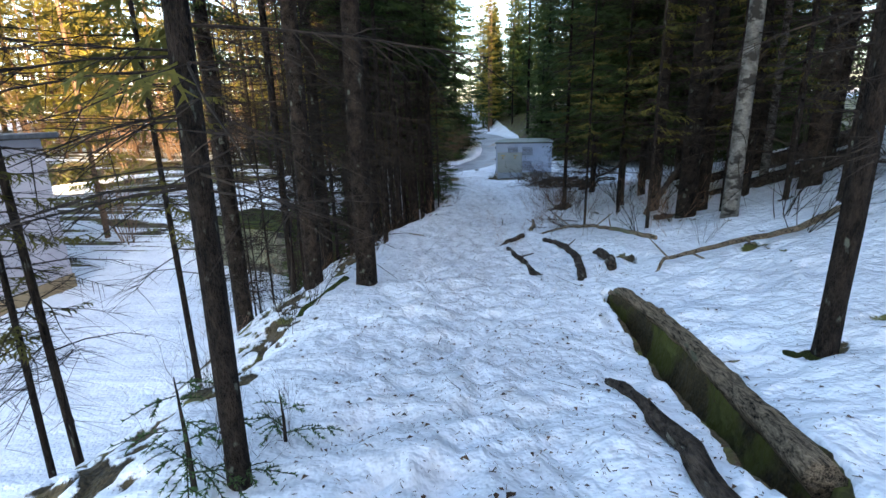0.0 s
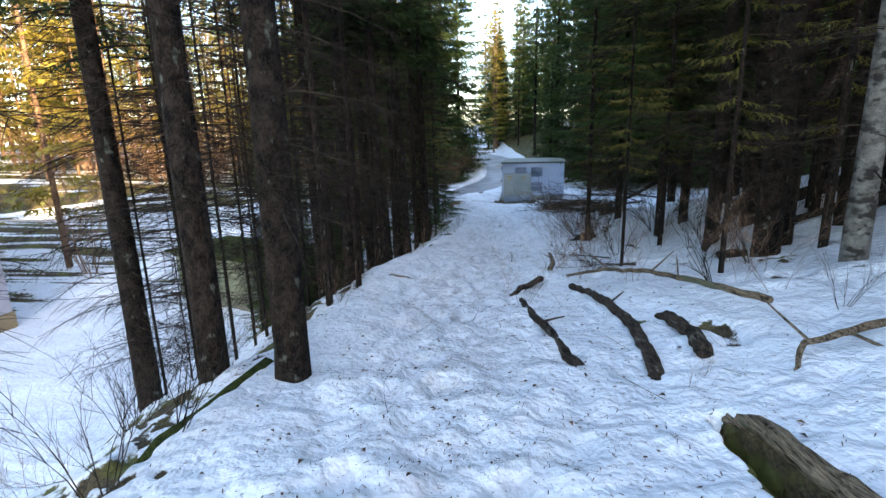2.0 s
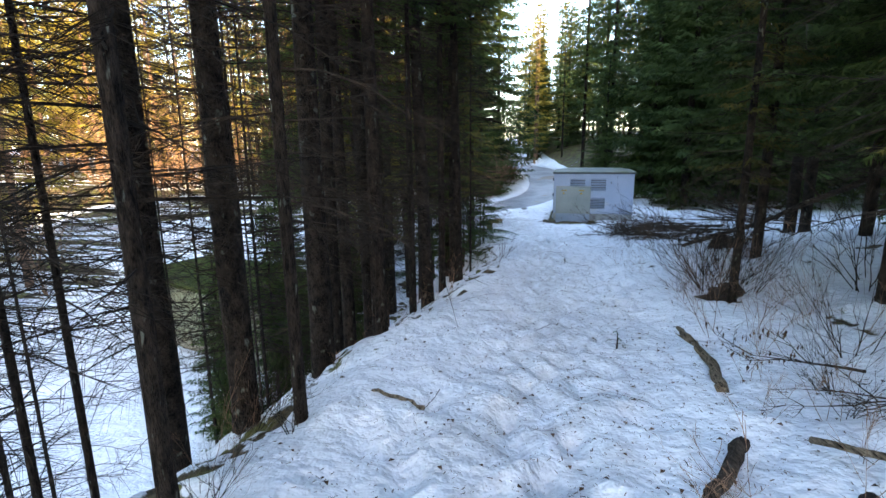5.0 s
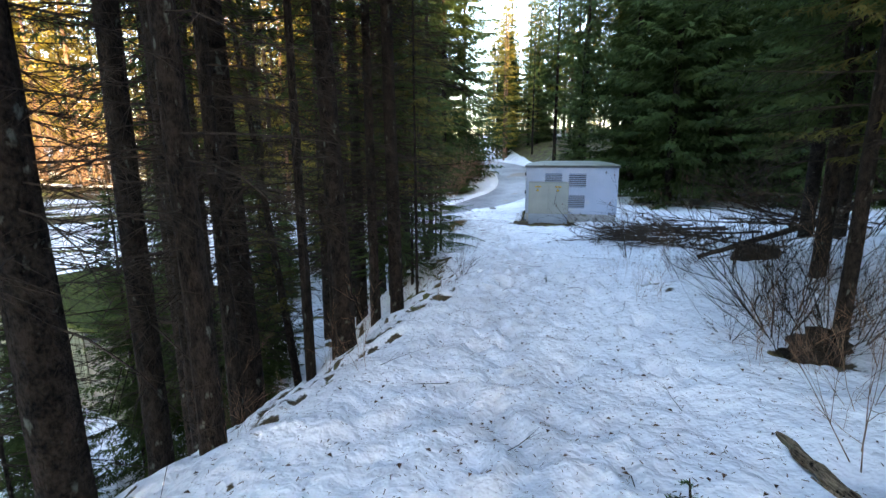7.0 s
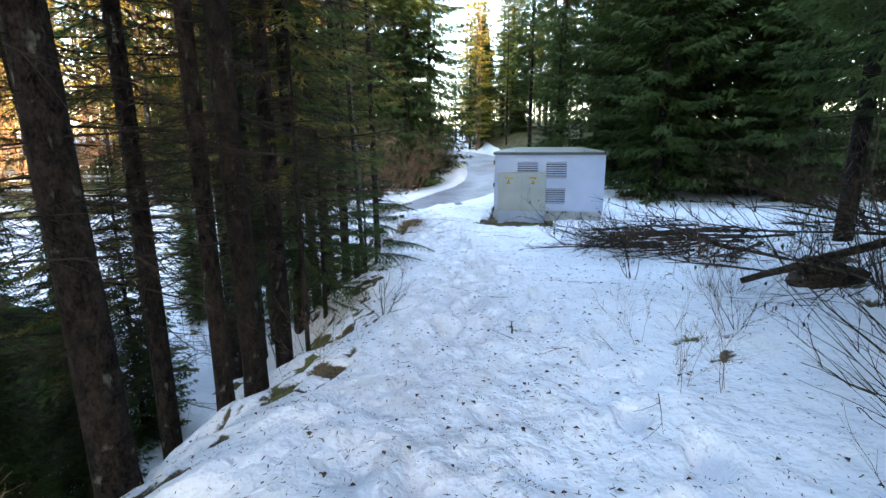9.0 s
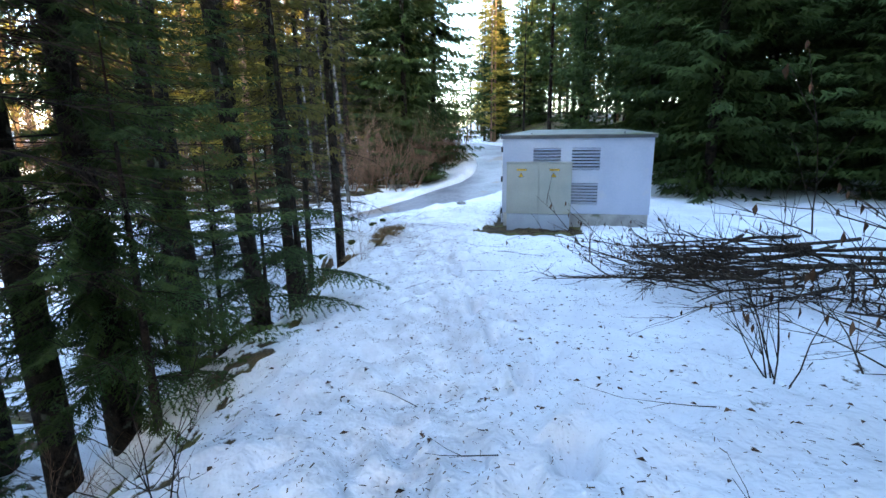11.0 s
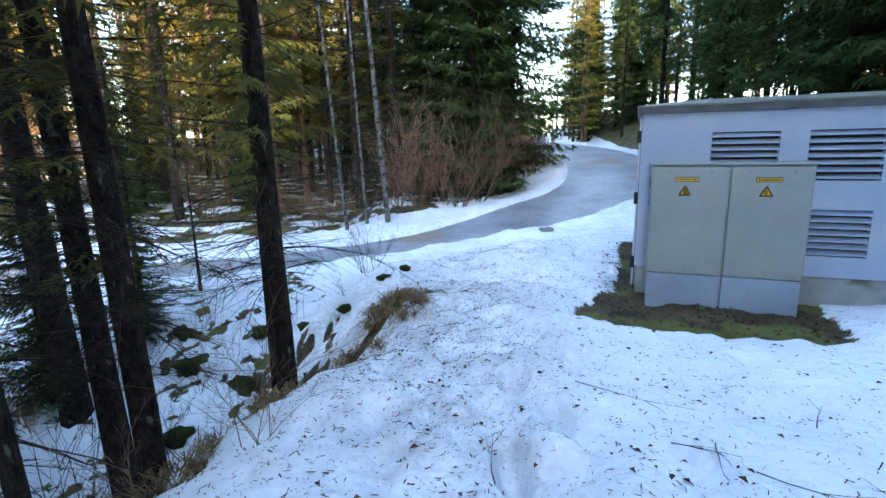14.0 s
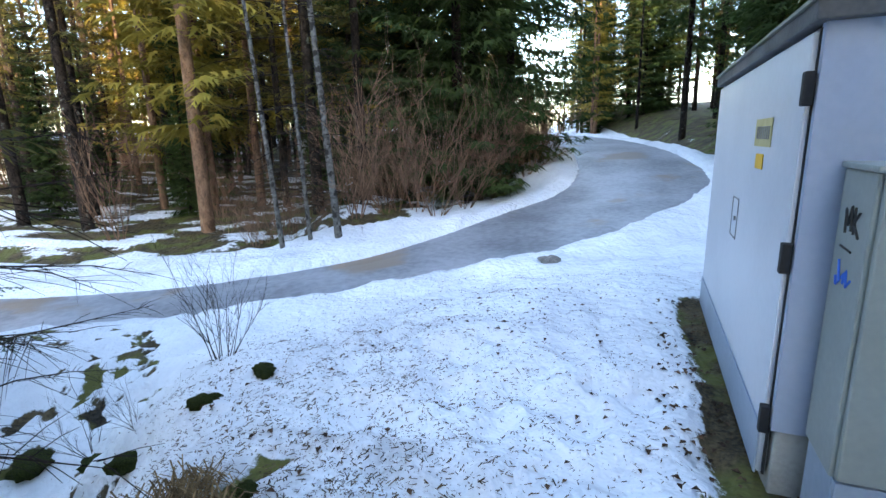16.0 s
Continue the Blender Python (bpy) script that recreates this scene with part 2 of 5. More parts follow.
# ---- helpers that build meshes ----
class Geo:
    """Vertices and faces gathered for one mesh."""

    def __init__(self):
        self.v, self.f = [], []

    def tri(self, a, b, c):
        i = len(self.v)
        self.v += [tuple(a), tuple(b), tuple(c)]
        self.f.append((i, i + 1, i + 2))

    def quad(self, a, b, c, d):
        i = len(self.v)
        self.v += [tuple(a), tuple(b), tuple(c), tuple(d)]
        self.f.append((i, i + 1, i + 2, i + 3))

    def tube(self, points, radii, sides=5, rough=0.0, rng=None, cap=True, ridge=0.0):
        points = [Vector(p) for p in points]
        ridges = [1 + (rng.uniform(-ridge, ridge) if ridge else 0) for s in range(sides)]
        start, ref = len(self.v), None
        for k, p in enumerate(points):
            d = (points[min(k + 1, len(points) - 1)] - points[max(k - 1, 0)])
            d = d.normalized() if d.length > 1e-9 else Vector((0, 0, 1))
            if ref is None:
                ref = Vector((1, 0, 0)) if abs(d.x) < 0.8 else Vector((0, 1, 0))
            u = (ref - d * ref.dot(d)).normalized()
            w = d.cross(u)
            ref = u
            for s in range(sides):
                a = 2 * math.pi * s / sides
                r = radii[k] * ridges[s] * (1 + (rng.uniform(-rough, rough) if rough else 0))
                self.v.append(tuple(p + (u * math.cos(a) + w * math.sin(a)) * r))
        for k in range(len(points) - 1):
            for s in range(sides):
                i, j = start + k * sides + s, start + k * sides + (s + 1) % sides
                self.f.append((i, j, j + sides, i + sides))
        if cap:
            self.f.append(tuple(start + s for s in reversed(range(sides))))
            self.f.append(tuple(start + (len(points) - 1) * sides + s for s in range(sides)))

    def box(self, x0, y0, z0, x1, y1, z1):
        i = len(self.v)
        self.v += [(x, y, z) for z in (z0, z1) for x, y in ((x0, y0), (x1, y0), (x1, y1), (x0, y1))]
        self.f += [tuple(i + k for k in q) for q in ((3, 2, 1, 0), (4, 5, 6, 7), (0, 1, 5, 4), (1, 2, 6, 5), (2, 3, 7, 6), (3, 0, 4, 7))]

    def mesh(self, name, mat, smooth=False):
        me = bpy.data.meshes.new(name)
        me.from_pydata(self.v, [], self.f)
        me.materials.append(mat)
        if smooth:
            me.polygons.foreach_set("use_smooth", [True] * len(me.polygons))
        me.update()
        return me


def part(name, mesh, parent=None, label="", m=None, kind=""):
    ob = new(name, mesh)
    ob.parent = parent
    if m is not None:
        ob.matrix_basis = m
    return tagged(ob, label, kind=kind)


def bevelled(name, boxes, mat, width=0.006):
    """One mesh of boxes with rounded edges."""
    bm = bmesh.new()
    for x0, y0, z0, x1, y1, z1 in boxes:
        made = bmesh.ops.create_cube(bm, size=1)["verts"]
        for v in made:
            v.co = Vector(((x0 + x1) / 2 + v.co.x * (x1 - x0), (y0 + y1) / 2 + v.co.y * (y1 - y0), (z0 + z1) / 2 + v.co.z * (z1 - z0)))
    bmesh.ops.bevel(bm, geom=bm.edges[:], offset=width, segments=2, affect="EDGES", profile=0.6)
    me = bpy.data.meshes.new(name)
    bm.to_mesh(me)
    bm.free()
    me.materials.append(mat)
    return me


def thing(name, m, label, category, group="", kind=""):
    ob = new(name)
    ob.empty_display_size = 0.2
    ob.matrix_basis = m
    return tagged(ob, label, category, group, kind)


def wobble(x, y, scale, seed=0.0):
    return noise.noise(Vector((x * scale, y * scale, seed)))


# ---- ground: one sheet out to the horizon ----
KIOSK = pose(3.104, 27.541, -2.345, 0, 0, -11.8) @ Matrix.Scale(1.22, 4)
KIOSK_BACK = KIOSK.inverted()
dents = defaultdict(list)
rng = random.Random(5)


def dent(x, y, r, d, stretch=1.0, turn=0.0):
    for i in range(int((x - r * 2) // 0.5), int((x + r * 2) // 0.5) + 1):
        for j in range(int((y - r * 2) // 0.5), int((y + r * 2) // 0.5) + 1):
            dents[i, j].append((x, y, r, d, stretch, math.cos(turn), math.sin(turn)))


for k in range(900):
    y = rng.uniform(-1, 30)
    middle = lerp(y, (-1, 8, 14, 21.4, 30), (0.0, 0.2, 0.9, 1.8, 1.7))
    dent(middle + rng.gauss(0, 0.6), y, rng.uniform(0.09, 0.16), rng.uniform(0.02, 0.065), rng.uniform(1.3, 2.0), rng.uniform(-0.5, 0.5) + 1.57)
for k in range(26):  # deep single steps beside the path
    u = k / 25
    dent(2.3 + 0.3 * math.sin(u * 5) + (0.13 if k % 2 else -0.13), 14.5 + 11.5 * u, 0.11, 0.2, 1.7, 1.4)
for k in range(150):
    dent(rng.uniform(2.4, 7), rng.uniform(2, 27.5), rng.uniform(0.1, 0.2), rng.uniform(0.03, 0.09), 1.2, rng.uniform(0, 3))


def trench(x, y, wide=1.0):
    """Depth of the hollow beside the long log."""
    if 1.2 < y < 5.6:
        c = lerp(y, (1.2, 3, 4.5, 5.8), (1.55, 1.79, 1.98, 1.96))
        w = lerp(y, (1.2, 1.9, 3.2, 4.6, 5.6), (0.05, 0.15, 0.17, 0.13, 0.05)) * wide * (1 + 0.4 * wobble(0, y, 2.2, 9))
        return max(0.0, 1 - ((x - c) / max(w, 0.02)) ** 2)
    return 0.0


def bare_at(x, y):
    """How far the floor lies free of snow here, 0 to 1."""
    b = 0.0
    edge = lerp(y, EDGE_Y, EDGE_X)
    p = wobble(x, y, 1.3, 2) + 0.5 * wobble(x, y, 3.7, 4)
    if -2 < y < 23:
        near = 1 - abs(x - (edge - 0.65)) / 0.6
        b = max(b, near * (0.7 if y < 9 else 0.5) + 0.5 * p + 0.75 * wobble(x, y, 7, 13))
    if 22.6 <= y < 30.5 and x < edge - 0.9:
        b = max(b, 0.28 + 0.5 * p + 0.9 * wobble(x, y, 6.5, 12))
    if y < 24 and edge - 3.4 < x < edge - 0.7:
        b = max(b, 0.34 + 0.5 * p + 0.6 * wobble(x, y, 6.5, 12))
    if x > 3 and y < 20.5:
        b = max(b, 0.2 * min(1, (x - 3) / 3) + 0.7 * p + 0.3 * wobble(x, y, 7, 14) - 0.05)
    d = abs((x - 0.24) - (y - 26.28) * 0.42)
    if 24.9 < y < 27.8:
        b = max(b, (1 - d / 0.27) * 0.8 + 0.4 * p)
    q = KIOSK_BACK @ Vector((x, y, 0))
    dx, dy = max(-0.08 - q.x - 0.26 * ease(0.4 - q.y), 0, q.x - 1.2), max(-0.5 - q.y, 0, q.y - 2.2)
    b = max(b, 1 - math.hypot(dx, dy) / 0.28 + 0.3 * p) if q.y < 1.0 or q.x < 0 else b
    for cx, cy, r in ((3.5, 14.6, 0.3), (5.6, 18.8, 0.5), (2.75, 3.2, 0.28), (4.9, 10.6, 0.4), (2.65, 7.2, 0.45), (2.25, 7.6, 0.15), (6.6, 20.0, 0.6)):
        if abs(x - cx) < r * 1.6 and abs(y - cy) < r * 1.6:
            b = max(b, 0.9 - 0.7 * math.hypot(x - cx, y - cy) / r + 0.6 * p + 0.4 * wobble(x, y, 7, 16))
    if trench(x, y, 1.45) > 0.02:
        b = 1.0
    if x < -14.5:
        b = max(b, 0.5 * ease((-14.5 - x) / 3) + 0.6 * p + 0.5 * wobble(x, y, 4, 15))
    if y > 33.5 and x < 4.6 and road_near(x, y)[0] > 2.8:
        b = max(b, 0.62 + 0.7 * p)
    if y > 33.5 and x > 8 and road_near(x, y)[0] > 2.9:
        b = max(b, (0.34 if y < 37 else 0.8) + 0.5 * p)
    return min(1.0, max(0.0, b))


def height(x, y, small=True):
    z = base_height(x, y)
    if abs(x) < 40 and -20 < y < 70:
        z += 0.05 * wobble(x, y, 0.8, 1) + 0.10 * wobble(x, y, 0.25, 3)
        if small:
            z += 0.06 * wobble(x, y, 2.4, 5) + 0.03 * wobble(x, y, 6.0, 6)
        for cx, cy, r, d, st, c, s in dents.get((int(x // 0.5), int(y // 0.5)), ()):
            u, v = (x - cx) * c + (y - cy) * s, -(x - cx) * s + (y - cy) * c
            q = (u / (r * st)) ** 2 + (v / r) ** 2
            if q < 1:
                z -= d * (1 - q)
            elif q < 2.4:
                z += d * 0.25 * (2.4 - q) * (q - 1)
        z -= 0.4 * trench(x, y)
        z -= 0.05 * ease((bare_at(x, y) - 0.4) * 5)
        if y > 27 and road_near(x, y)[0] < road_half(x) + 0.1:
            z = min(z, road_near(x, y)[1] - 0.14)
        elif y > 27:
            d = road_near(x, y)[0] - road_half(x) - 0.5
            z += 0.13 * math.exp(-(d / 0.35) ** 2) * (0.7 + 0.6 * wobble(x, y, 1.7, 8))
    return z


def axis(lo, hi, step, far):
    out, s, v = [], step, lo
    n = round((hi - lo) / step)
    mid = [lo + i * step for i in range(n + 1)]
    left, right = [], []
    s, v = step, lo
    while v > -far:
        s *= 1.16
        v -= s
        left.append(v)
    s, v = step, hi
    while v < far:
        s *= 1.16
        v += s
        right.append(v)
    return left[::-1] + mid + right


XS, YS = axis(-2.4, 6.3, 0.06, 900), [y for y in axis(0.6, 30.0, 0.066, 900) if y < 30.01]
YS += [30.12 + 0.12 * k for k in range(134)] + [y for y in axis(0.6, 46.2, 0.12, 900) if y > 46.25]
# a finer mesh round the trench
XS = sorted(XS + [x + k * 0.02 for x in XS if 1.3 < x < 2.25 for k in (1, 2)])
YS = sorted(YS + [y + 0.033 for y in YS if 1.0 < y < 6.0])
ground_mesh = bpy.data.meshes.new("ground")
nx = len(XS)
ground_mesh.from_pydata([(x, y, height(x, y)) for y in YS for x in XS], [],
                        [(j * nx + i, j * nx + i + 1, (j + 1) * nx + i + 1, (j + 1) * nx + i) for j in range(len(YS) - 1) for i in range(nx - 1)])
ground_mesh.materials.append(SNOW)
ground_mesh.polygons.foreach_set("use_smooth", [True] * len(ground_mesh.polygons))
ground_mesh.attributes.new("bare", "FLOAT", "POINT").data.foreach_set("value", [bare_at(x, y) if abs(x) < 60 and -40 < y < 120 else 0.3 for y in YS for x in XS])
ground_mesh.attributes.new("trodden", "FLOAT", "POINT").data.foreach_set(
    "value", [math.exp(-((x - lerp(y, (-1, 8, 14, 21.4, 30), (0.0, 0.2, 0.9, 1.7, 1.0))) / 1.0) ** 2) * 0.75 if -5 < y < 28 else 0.1 for y in YS for x in XS])
ground = tagged(new("ground", ground_mesh), "trodden old snow over needle litter and moss", "ground", kind="structure")

# the icy road: a crowned strip with ruts
geo = Geo()
across = [-ROAD_HALF - 0.14, -1.34, -1.04, -0.73, -0.37, 0, 0.37, 0.73, 1.04, 1.34, ROAD_HALF + 0.14]
line = road_line(24)
for k, p in enumerate(line):
    d = (line[min(k + 1, len(line) - 1)] - line[max(k - 1, 0)])
    side = Vector((d.y, -d.x, 0)).normalized()
    for u in across:
        q = p + side * u * road_half(p.x) / ROAD_HALF
        rut = 0.03 * math.exp(-((abs(u) - 0.92) / 0.24) ** 2)
        geo.v.append((q.x, q.y, p.z - 0.03 - rut + 0.02 * wobble(q.x, q.y, 1.5, 7) - (0.05 if abs(u) > 1.6 else 0)))
na = len(across)
geo.f = [(k * na + i, k * na + i + 1, (k + 1) * na + i + 1, (k + 1) * na + i) for k in range(len(line) - 1) for i in range(na - 1)]
tagged(new("road", geo.mesh("road", ICE, True)), "icy grey road with brown tyre ruts", "road", kind="structure")

# ---- trees ----
def trunk_mesh(seed, mat, sides=12, bend=0.02, flare=0.5, rings=14):
    """A trunk 1 high and 1 thick at breast height, with root flare and taper."""
    r, g = random.Random(seed), Geo()
    pts, radii = [], []
    bx, by = r.uniform(-1, 1) * bend, r.uniform(-1, 1) * bend
    for k in range(rings + 1):
        u = (k / rings) ** 1.6
        pts.append((bx * math.sin(u * 5) * 6 * u, by * math.sin(u * 4) * 6 * u, u - 0.02))
        radii.append(0.5 * (1 + flare * math.exp(-u * 70)) * (1 - 0.82 * u) + 0.015)
    g.tube(pts, radii, sides, 0.04, r, True, 0.06)
    return g.mesh("trunk", mat, True)


def spray(g, p, d, length, width, r, spikes=4):
    """A twig of needles: a narrow blade with side spikes."""
    side = d.cross(Vector((r.uniform(-0.5, 0.5), r.uniform(-0.5, 0.5), 1))).normalized()
    tip = p + d * length
    g.tri(p - side * width * 0.22, tip, p + side * width * 0.22)
    for k in range(spikes):
        s = 1 if k % 2 else -1
        a = p + d * length * (0.08 + 0.8 * k / spikes)
        e = a + (d * 0.75 + side * s * 0.8).normalized() * width * r.uniform(0.8, 1.3) * (1.15 - 0.6 * k / spikes)
        e.z -= width * 0.2
        g.tri(a - d * width * 0.16, a + d * width * 0.22, e)


def crown_mesh(seed, mat, tall, low, reach, step=0.3, per=5, gap=0.15, spikes=4, dense=0.15, droop=0.35, power=0.8, big=1.0):
    """Whorls of drooping limbs hung with sprays of needles, from low to the top."""
    r, g = random.Random(seed), Geo()
    z = low
    while z < tall - 0.2:
        u = (z - low) / (tall - low)
        full = reach * (1 - u) ** power * (0.55 + 0.45 * min(1, u * 6)) + 0.12
        for k in range(per):
            if r.random() < gap:
                continue
            a = r.uniform(0, 6.283)
            n = max(2, int(full / dense))
            length = full * r.uniform(0.65, 1.1)
            out = Vector((math.cos(a), math.sin(a), 0))
            sag = droop * r.uniform(0.5, 1.3) * (1 - u * 0.9)
            z0 = z + r.uniform(-step, step) * 0.5
            def at(t):
                return out * (length * t) + Vector((0, 0, z0 - sag * length * (t * 1.3 - 0.75 * t * t) + 0.25 * u * length * t))
            for i in range(3):
                p, q = at(i / 3), at((i + 1) / 3)
                w = 0.012 * (1 - i / 3.3)
                g.tri(p + Vector((0, 0, w)), q, p - Vector((0, 0, w)))
            for i in range(1, n + 1):
                t = i / n
                p = at(t)
                fwd = (at(min(1, t + 0.05)) - at(t - 0.05)).normalized()
                for s in (-1, 1):
                    lat = Vector((-out.y, out.x, 0)) * s
                    d = (fwd * r.uniform(0.5, 0.9) + lat * r.uniform(0.4, 0.9) + Vector((0, 0, r.uniform(-0.75, 0.05)))).normalized()
                    spray(g, p, d, big * r.uniform(0.6, 1.1) * (0.16 + 0.24 * (1 - t) * min(1.4, length)), big * (0.075 + dense * 0.25), r, spikes)
        z += step * r.uniform(0.8, 1.2)
    return g.mesh("crown", mat)


def dead_mesh(seed, low, high, reach, count, fine=5):
    """Bare, brittle lower limbs with fine hanging twigs."""
    r, g = random.Random(seed), Geo()
    for k in range(count):
        z, a = r.uniform(low, high), r.uniform(0, 6.283)
        length = reach * r.uniform(0.25, 1.0)
        out, sag = Vector((math.cos(a), math.sin(a), 0)), r.uniform(-0.1, 0.4)
        pts = [out * (length * t) + Vector((r.uniform(-1, 1), r.uniform(-1, 1), 0)) * 0.03 * length + Vector((0, 0, z - sag * length * t * t)) for t in (0, 0.33, 0.66, 1)]
        thick = 0.0035 + 0.005 * length
        g.tube(pts, [thick, thick * 0.75, thick * 0.5, 0.002], 3, cap=False)
        for i in range(int(fine * length * 2)):
            t = r.uniform(0.2, 1)
            p = out * (length * t) + Vector((0, 0, z - sag * length * t * t))
            lat = Vector((-out.y, out.x, 0)) * r.choice((-1, 1))
            d = (out * 0.6 + lat * 0.8 + Vector((0, 0, r.uniform(-0.8, 0.1)))) * r.uniform(0.12, 0.42)
            g.tube([p, p + d * 0.55 + Vector((0, 0, 0.01)), p + d], [0.0026, 0.002, 0.001], 3, cap=False)
    return g.mesh("deadwood", TWIG)


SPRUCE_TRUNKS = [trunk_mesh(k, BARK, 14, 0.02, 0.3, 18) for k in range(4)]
PINE_TRUNKS = [trunk_mesh(10 + k, PINE_BARK, 8, 0.012, 0.2, 8) for k in range(2)]
BIRCH_TRUNKS = [trunk_mesh(20 + k, BIRCH, 12, 0.03, 0.3) for k in range(2)]
DEAD = [dead_mesh(30 + k, 1.5, 7.8, 1.25, 95, 9) for k in range(4)]
DEAD_FAR = [dead_mesh(40 + k, 0.8, 7, 1.6, 60, 3) for k in range(3)]
CROWN_HIGH = [crown_mesh(50 + k, NEEDLE, 15, 5.6, 2.0, 0.34, 5, 0.15, 4, 0.15) for k in range(3)]
CROWN_THIN = [crown_mesh(60 + k, NEEDLE_OLIVE, 13, 3.2, 1.4, 0.42, 4, 0.3, 4, 0.16) for k in range(3)]
CROWN_LOW = [crown_mesh(70, NEEDLE, 12, 0.9, 2.3, 0.17, 8, 0.06, 6, 0.065, 0.45, 0.8, 0.55)]
CROWN_MID = [crown_mesh(75 + k, NEEDLE, 14, 2.3, 2.5, 0.24, 6, 0.1, 5, 0.11, 0.4) for k in range(2)]
CROWN_FAR = [crown_mesh(80 + k, NEEDLE, 16, 3.0, 2.1, 0.42, 6, 0.15, 3, 0.26, big=1.5) for k in range(3)]
CROWN_FAR_LOW = [crown_mesh(85 + k, NEEDLE, 15, 0.3, 2.9, 0.30, 9, 0.05, 4, 0.24, big=1.6) for k in range(3)]
CROWN_PINE = [crown_mesh(90 + k, PINE_NEEDLE_SUNLIT, 16, 2.0, 2.0, 0.5, 6, 0.25, 4, 0.30, 0.05, 0.6, big=1.7) for k in range(2)]
tree_rng = random.Random(77)


def tree(name, x, y, thick, tall, trunks, crowns, dead, label, category, group="", lean=(0, 0), sink=0.12):
    """A tree standing at x, y: trunk, crown of needles and dead lower limbs."""
    r = tree_rng
    ob = thing(name, pose(x, y, height(x, y, False) - sink, lean[0], lean[1], r.uniform(0, 360) if lean == (0, 0) else 0), label, category, group)
    part("trunk", r.choice(trunks), ob, m=Matrix.Diagonal((thick, thick, tall, 1)))
    k = tall / 15
    if crowns:
        part("crown", r.choice(crowns), ob, m=pose(0, 0, 0, 0, 0, r.uniform(0, 360)) @ Matrix.Diagonal((k, k, k, 1)))
    if dead:
        part("deadwood", r.choice(dead), ob, "brittle dead lower branches", pose(0, 0, 0, 0, 0, r.uniform(0, 360)), "stuff")
    return ob


OLD, YOUNG = "shade-dark spruce with bare trunk and dead lower branches", "slender young spruce with dead twigs beside the path"
# along the bank on the left: x, y, thickness, lean x, lean y
BANK = ((-1.04, 2.05, 0.115, 0, 1.2), (-1.1, 6.68, 0.29, 0, 0.3), (-1.93, 6.95, 0.26, 0, 0.2), (-3.95, 8.95, 0.32, 0, 0.2), (-3.0, 5.3, 0.07, 0, 0), (-4.1, 4.25, 0.07, 0, 2),
        (-2.83, 11.5, 0.30, 0, 0), (-2.05, 11.5, 0.24, 0, -0.5), (-1.85, 13.1, 0.28, 0, 0), (-2.05, 14.3, 0.2, 0, 0.5), (-2.0, 14.9, 0.2, 0, -0.5), (-1.2, 13.6, 0.17, 0, -0.5), (-1.8, 15.65, 0.28, 0, -1.0),
        (-0.9, 16.5, 0.25, 0, -1.6), (-0.72, 17.75, 0.16, 0, 0), (-0.36, 17.6, 0.2, 0, -0.8), (-0.55, 19.0, 0.2, 0, 0), (-0.12, 18.43, 0.05, 0, 0), (-2.2, 18.6, 0.15, 0, -6), (-2.6, 16.2, 0.22, 0, 0), (-3.2, 16.8, 0.24, 0, 0), (-2.4, 19.8, 0.2, 0, 0), (-1.5, 20.8, 0.26, 0, 0))
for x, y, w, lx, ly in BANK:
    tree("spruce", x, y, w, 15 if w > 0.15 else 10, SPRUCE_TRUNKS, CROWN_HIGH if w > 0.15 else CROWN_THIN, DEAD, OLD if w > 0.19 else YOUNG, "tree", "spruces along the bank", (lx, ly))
BANK_LOWER = ((-2.6, 8.0, 0.12, 0), (-3.6, 18.4, 0.2, 0), (-1.5, 14.6, 0.12, 0),
              (-1.4, 18.0, 0.16, 0), (-1.3, 10.9, 0.1, 0), (-1.5, 9.6, 0.1, 0), (-1.0, 15.2, 0.09, 0), (-3.4, 2.6, 0.06, 0), (-3.9, 4.4, 0.08, 0))
for x, y, w, lx in BANK_LOWER:
    tree("spruce", x, y, w, 21 if x < -2 else 14, SPRUCE_TRUNKS, CROWN_HIGH, DEAD, "spruce with many dead twigs on the steep bank", "tree", "spruces along the bank")
sapling_rng = random.Random(9)
for k in range(16):  # dead saplings that veil the view down the bank
    x, y = sapling_rng.uniform(-5.5, -2.3), sapling_rng.uniform(9, 21)
    tree("spruce_sapling", x, y, sapling_rng.uniform(0.03, 0.07), 9, SPRUCE_TRUNKS, None, DEAD, "thin dead spruce sapling with bare brittle twigs", "tree", "dead saplings")
# low spruces added to stand in for the hollow's black shade
THICKET = ((-4.4, 15.6, 0.1, 3.6), (-5.2, 16.6, 0.1, 4.2), (-3.6, 17.9, 0.1, 3.4), (-3.3, 19.4, 0.1, 4.5), (-4.5, 17.6, 0.1, 5), (-4.8, 19.6, 0.12, 5.5), (-3.9, 21.6, 0.1, 5), (-2.7, 17.4, 0.08, 3.6), (-5.8, 21.2, 0.1, 6), (-4.27, 27.5, 0.122, 3.7), (-3.6, 28.48, 0.098, 2.7), (-5.25, 26.77, 0.122, 4.1), (-4.64, 25.55, 0.098, 3.2))
for x, y, w, h in THICKET:
    tree("spruce", x, y, w, h, SPRUCE_TRUNKS, CROWN_FAR_LOW, None, "low dark spruce thicket added to darken the hollow below the path", "tree", "spruce thicket")
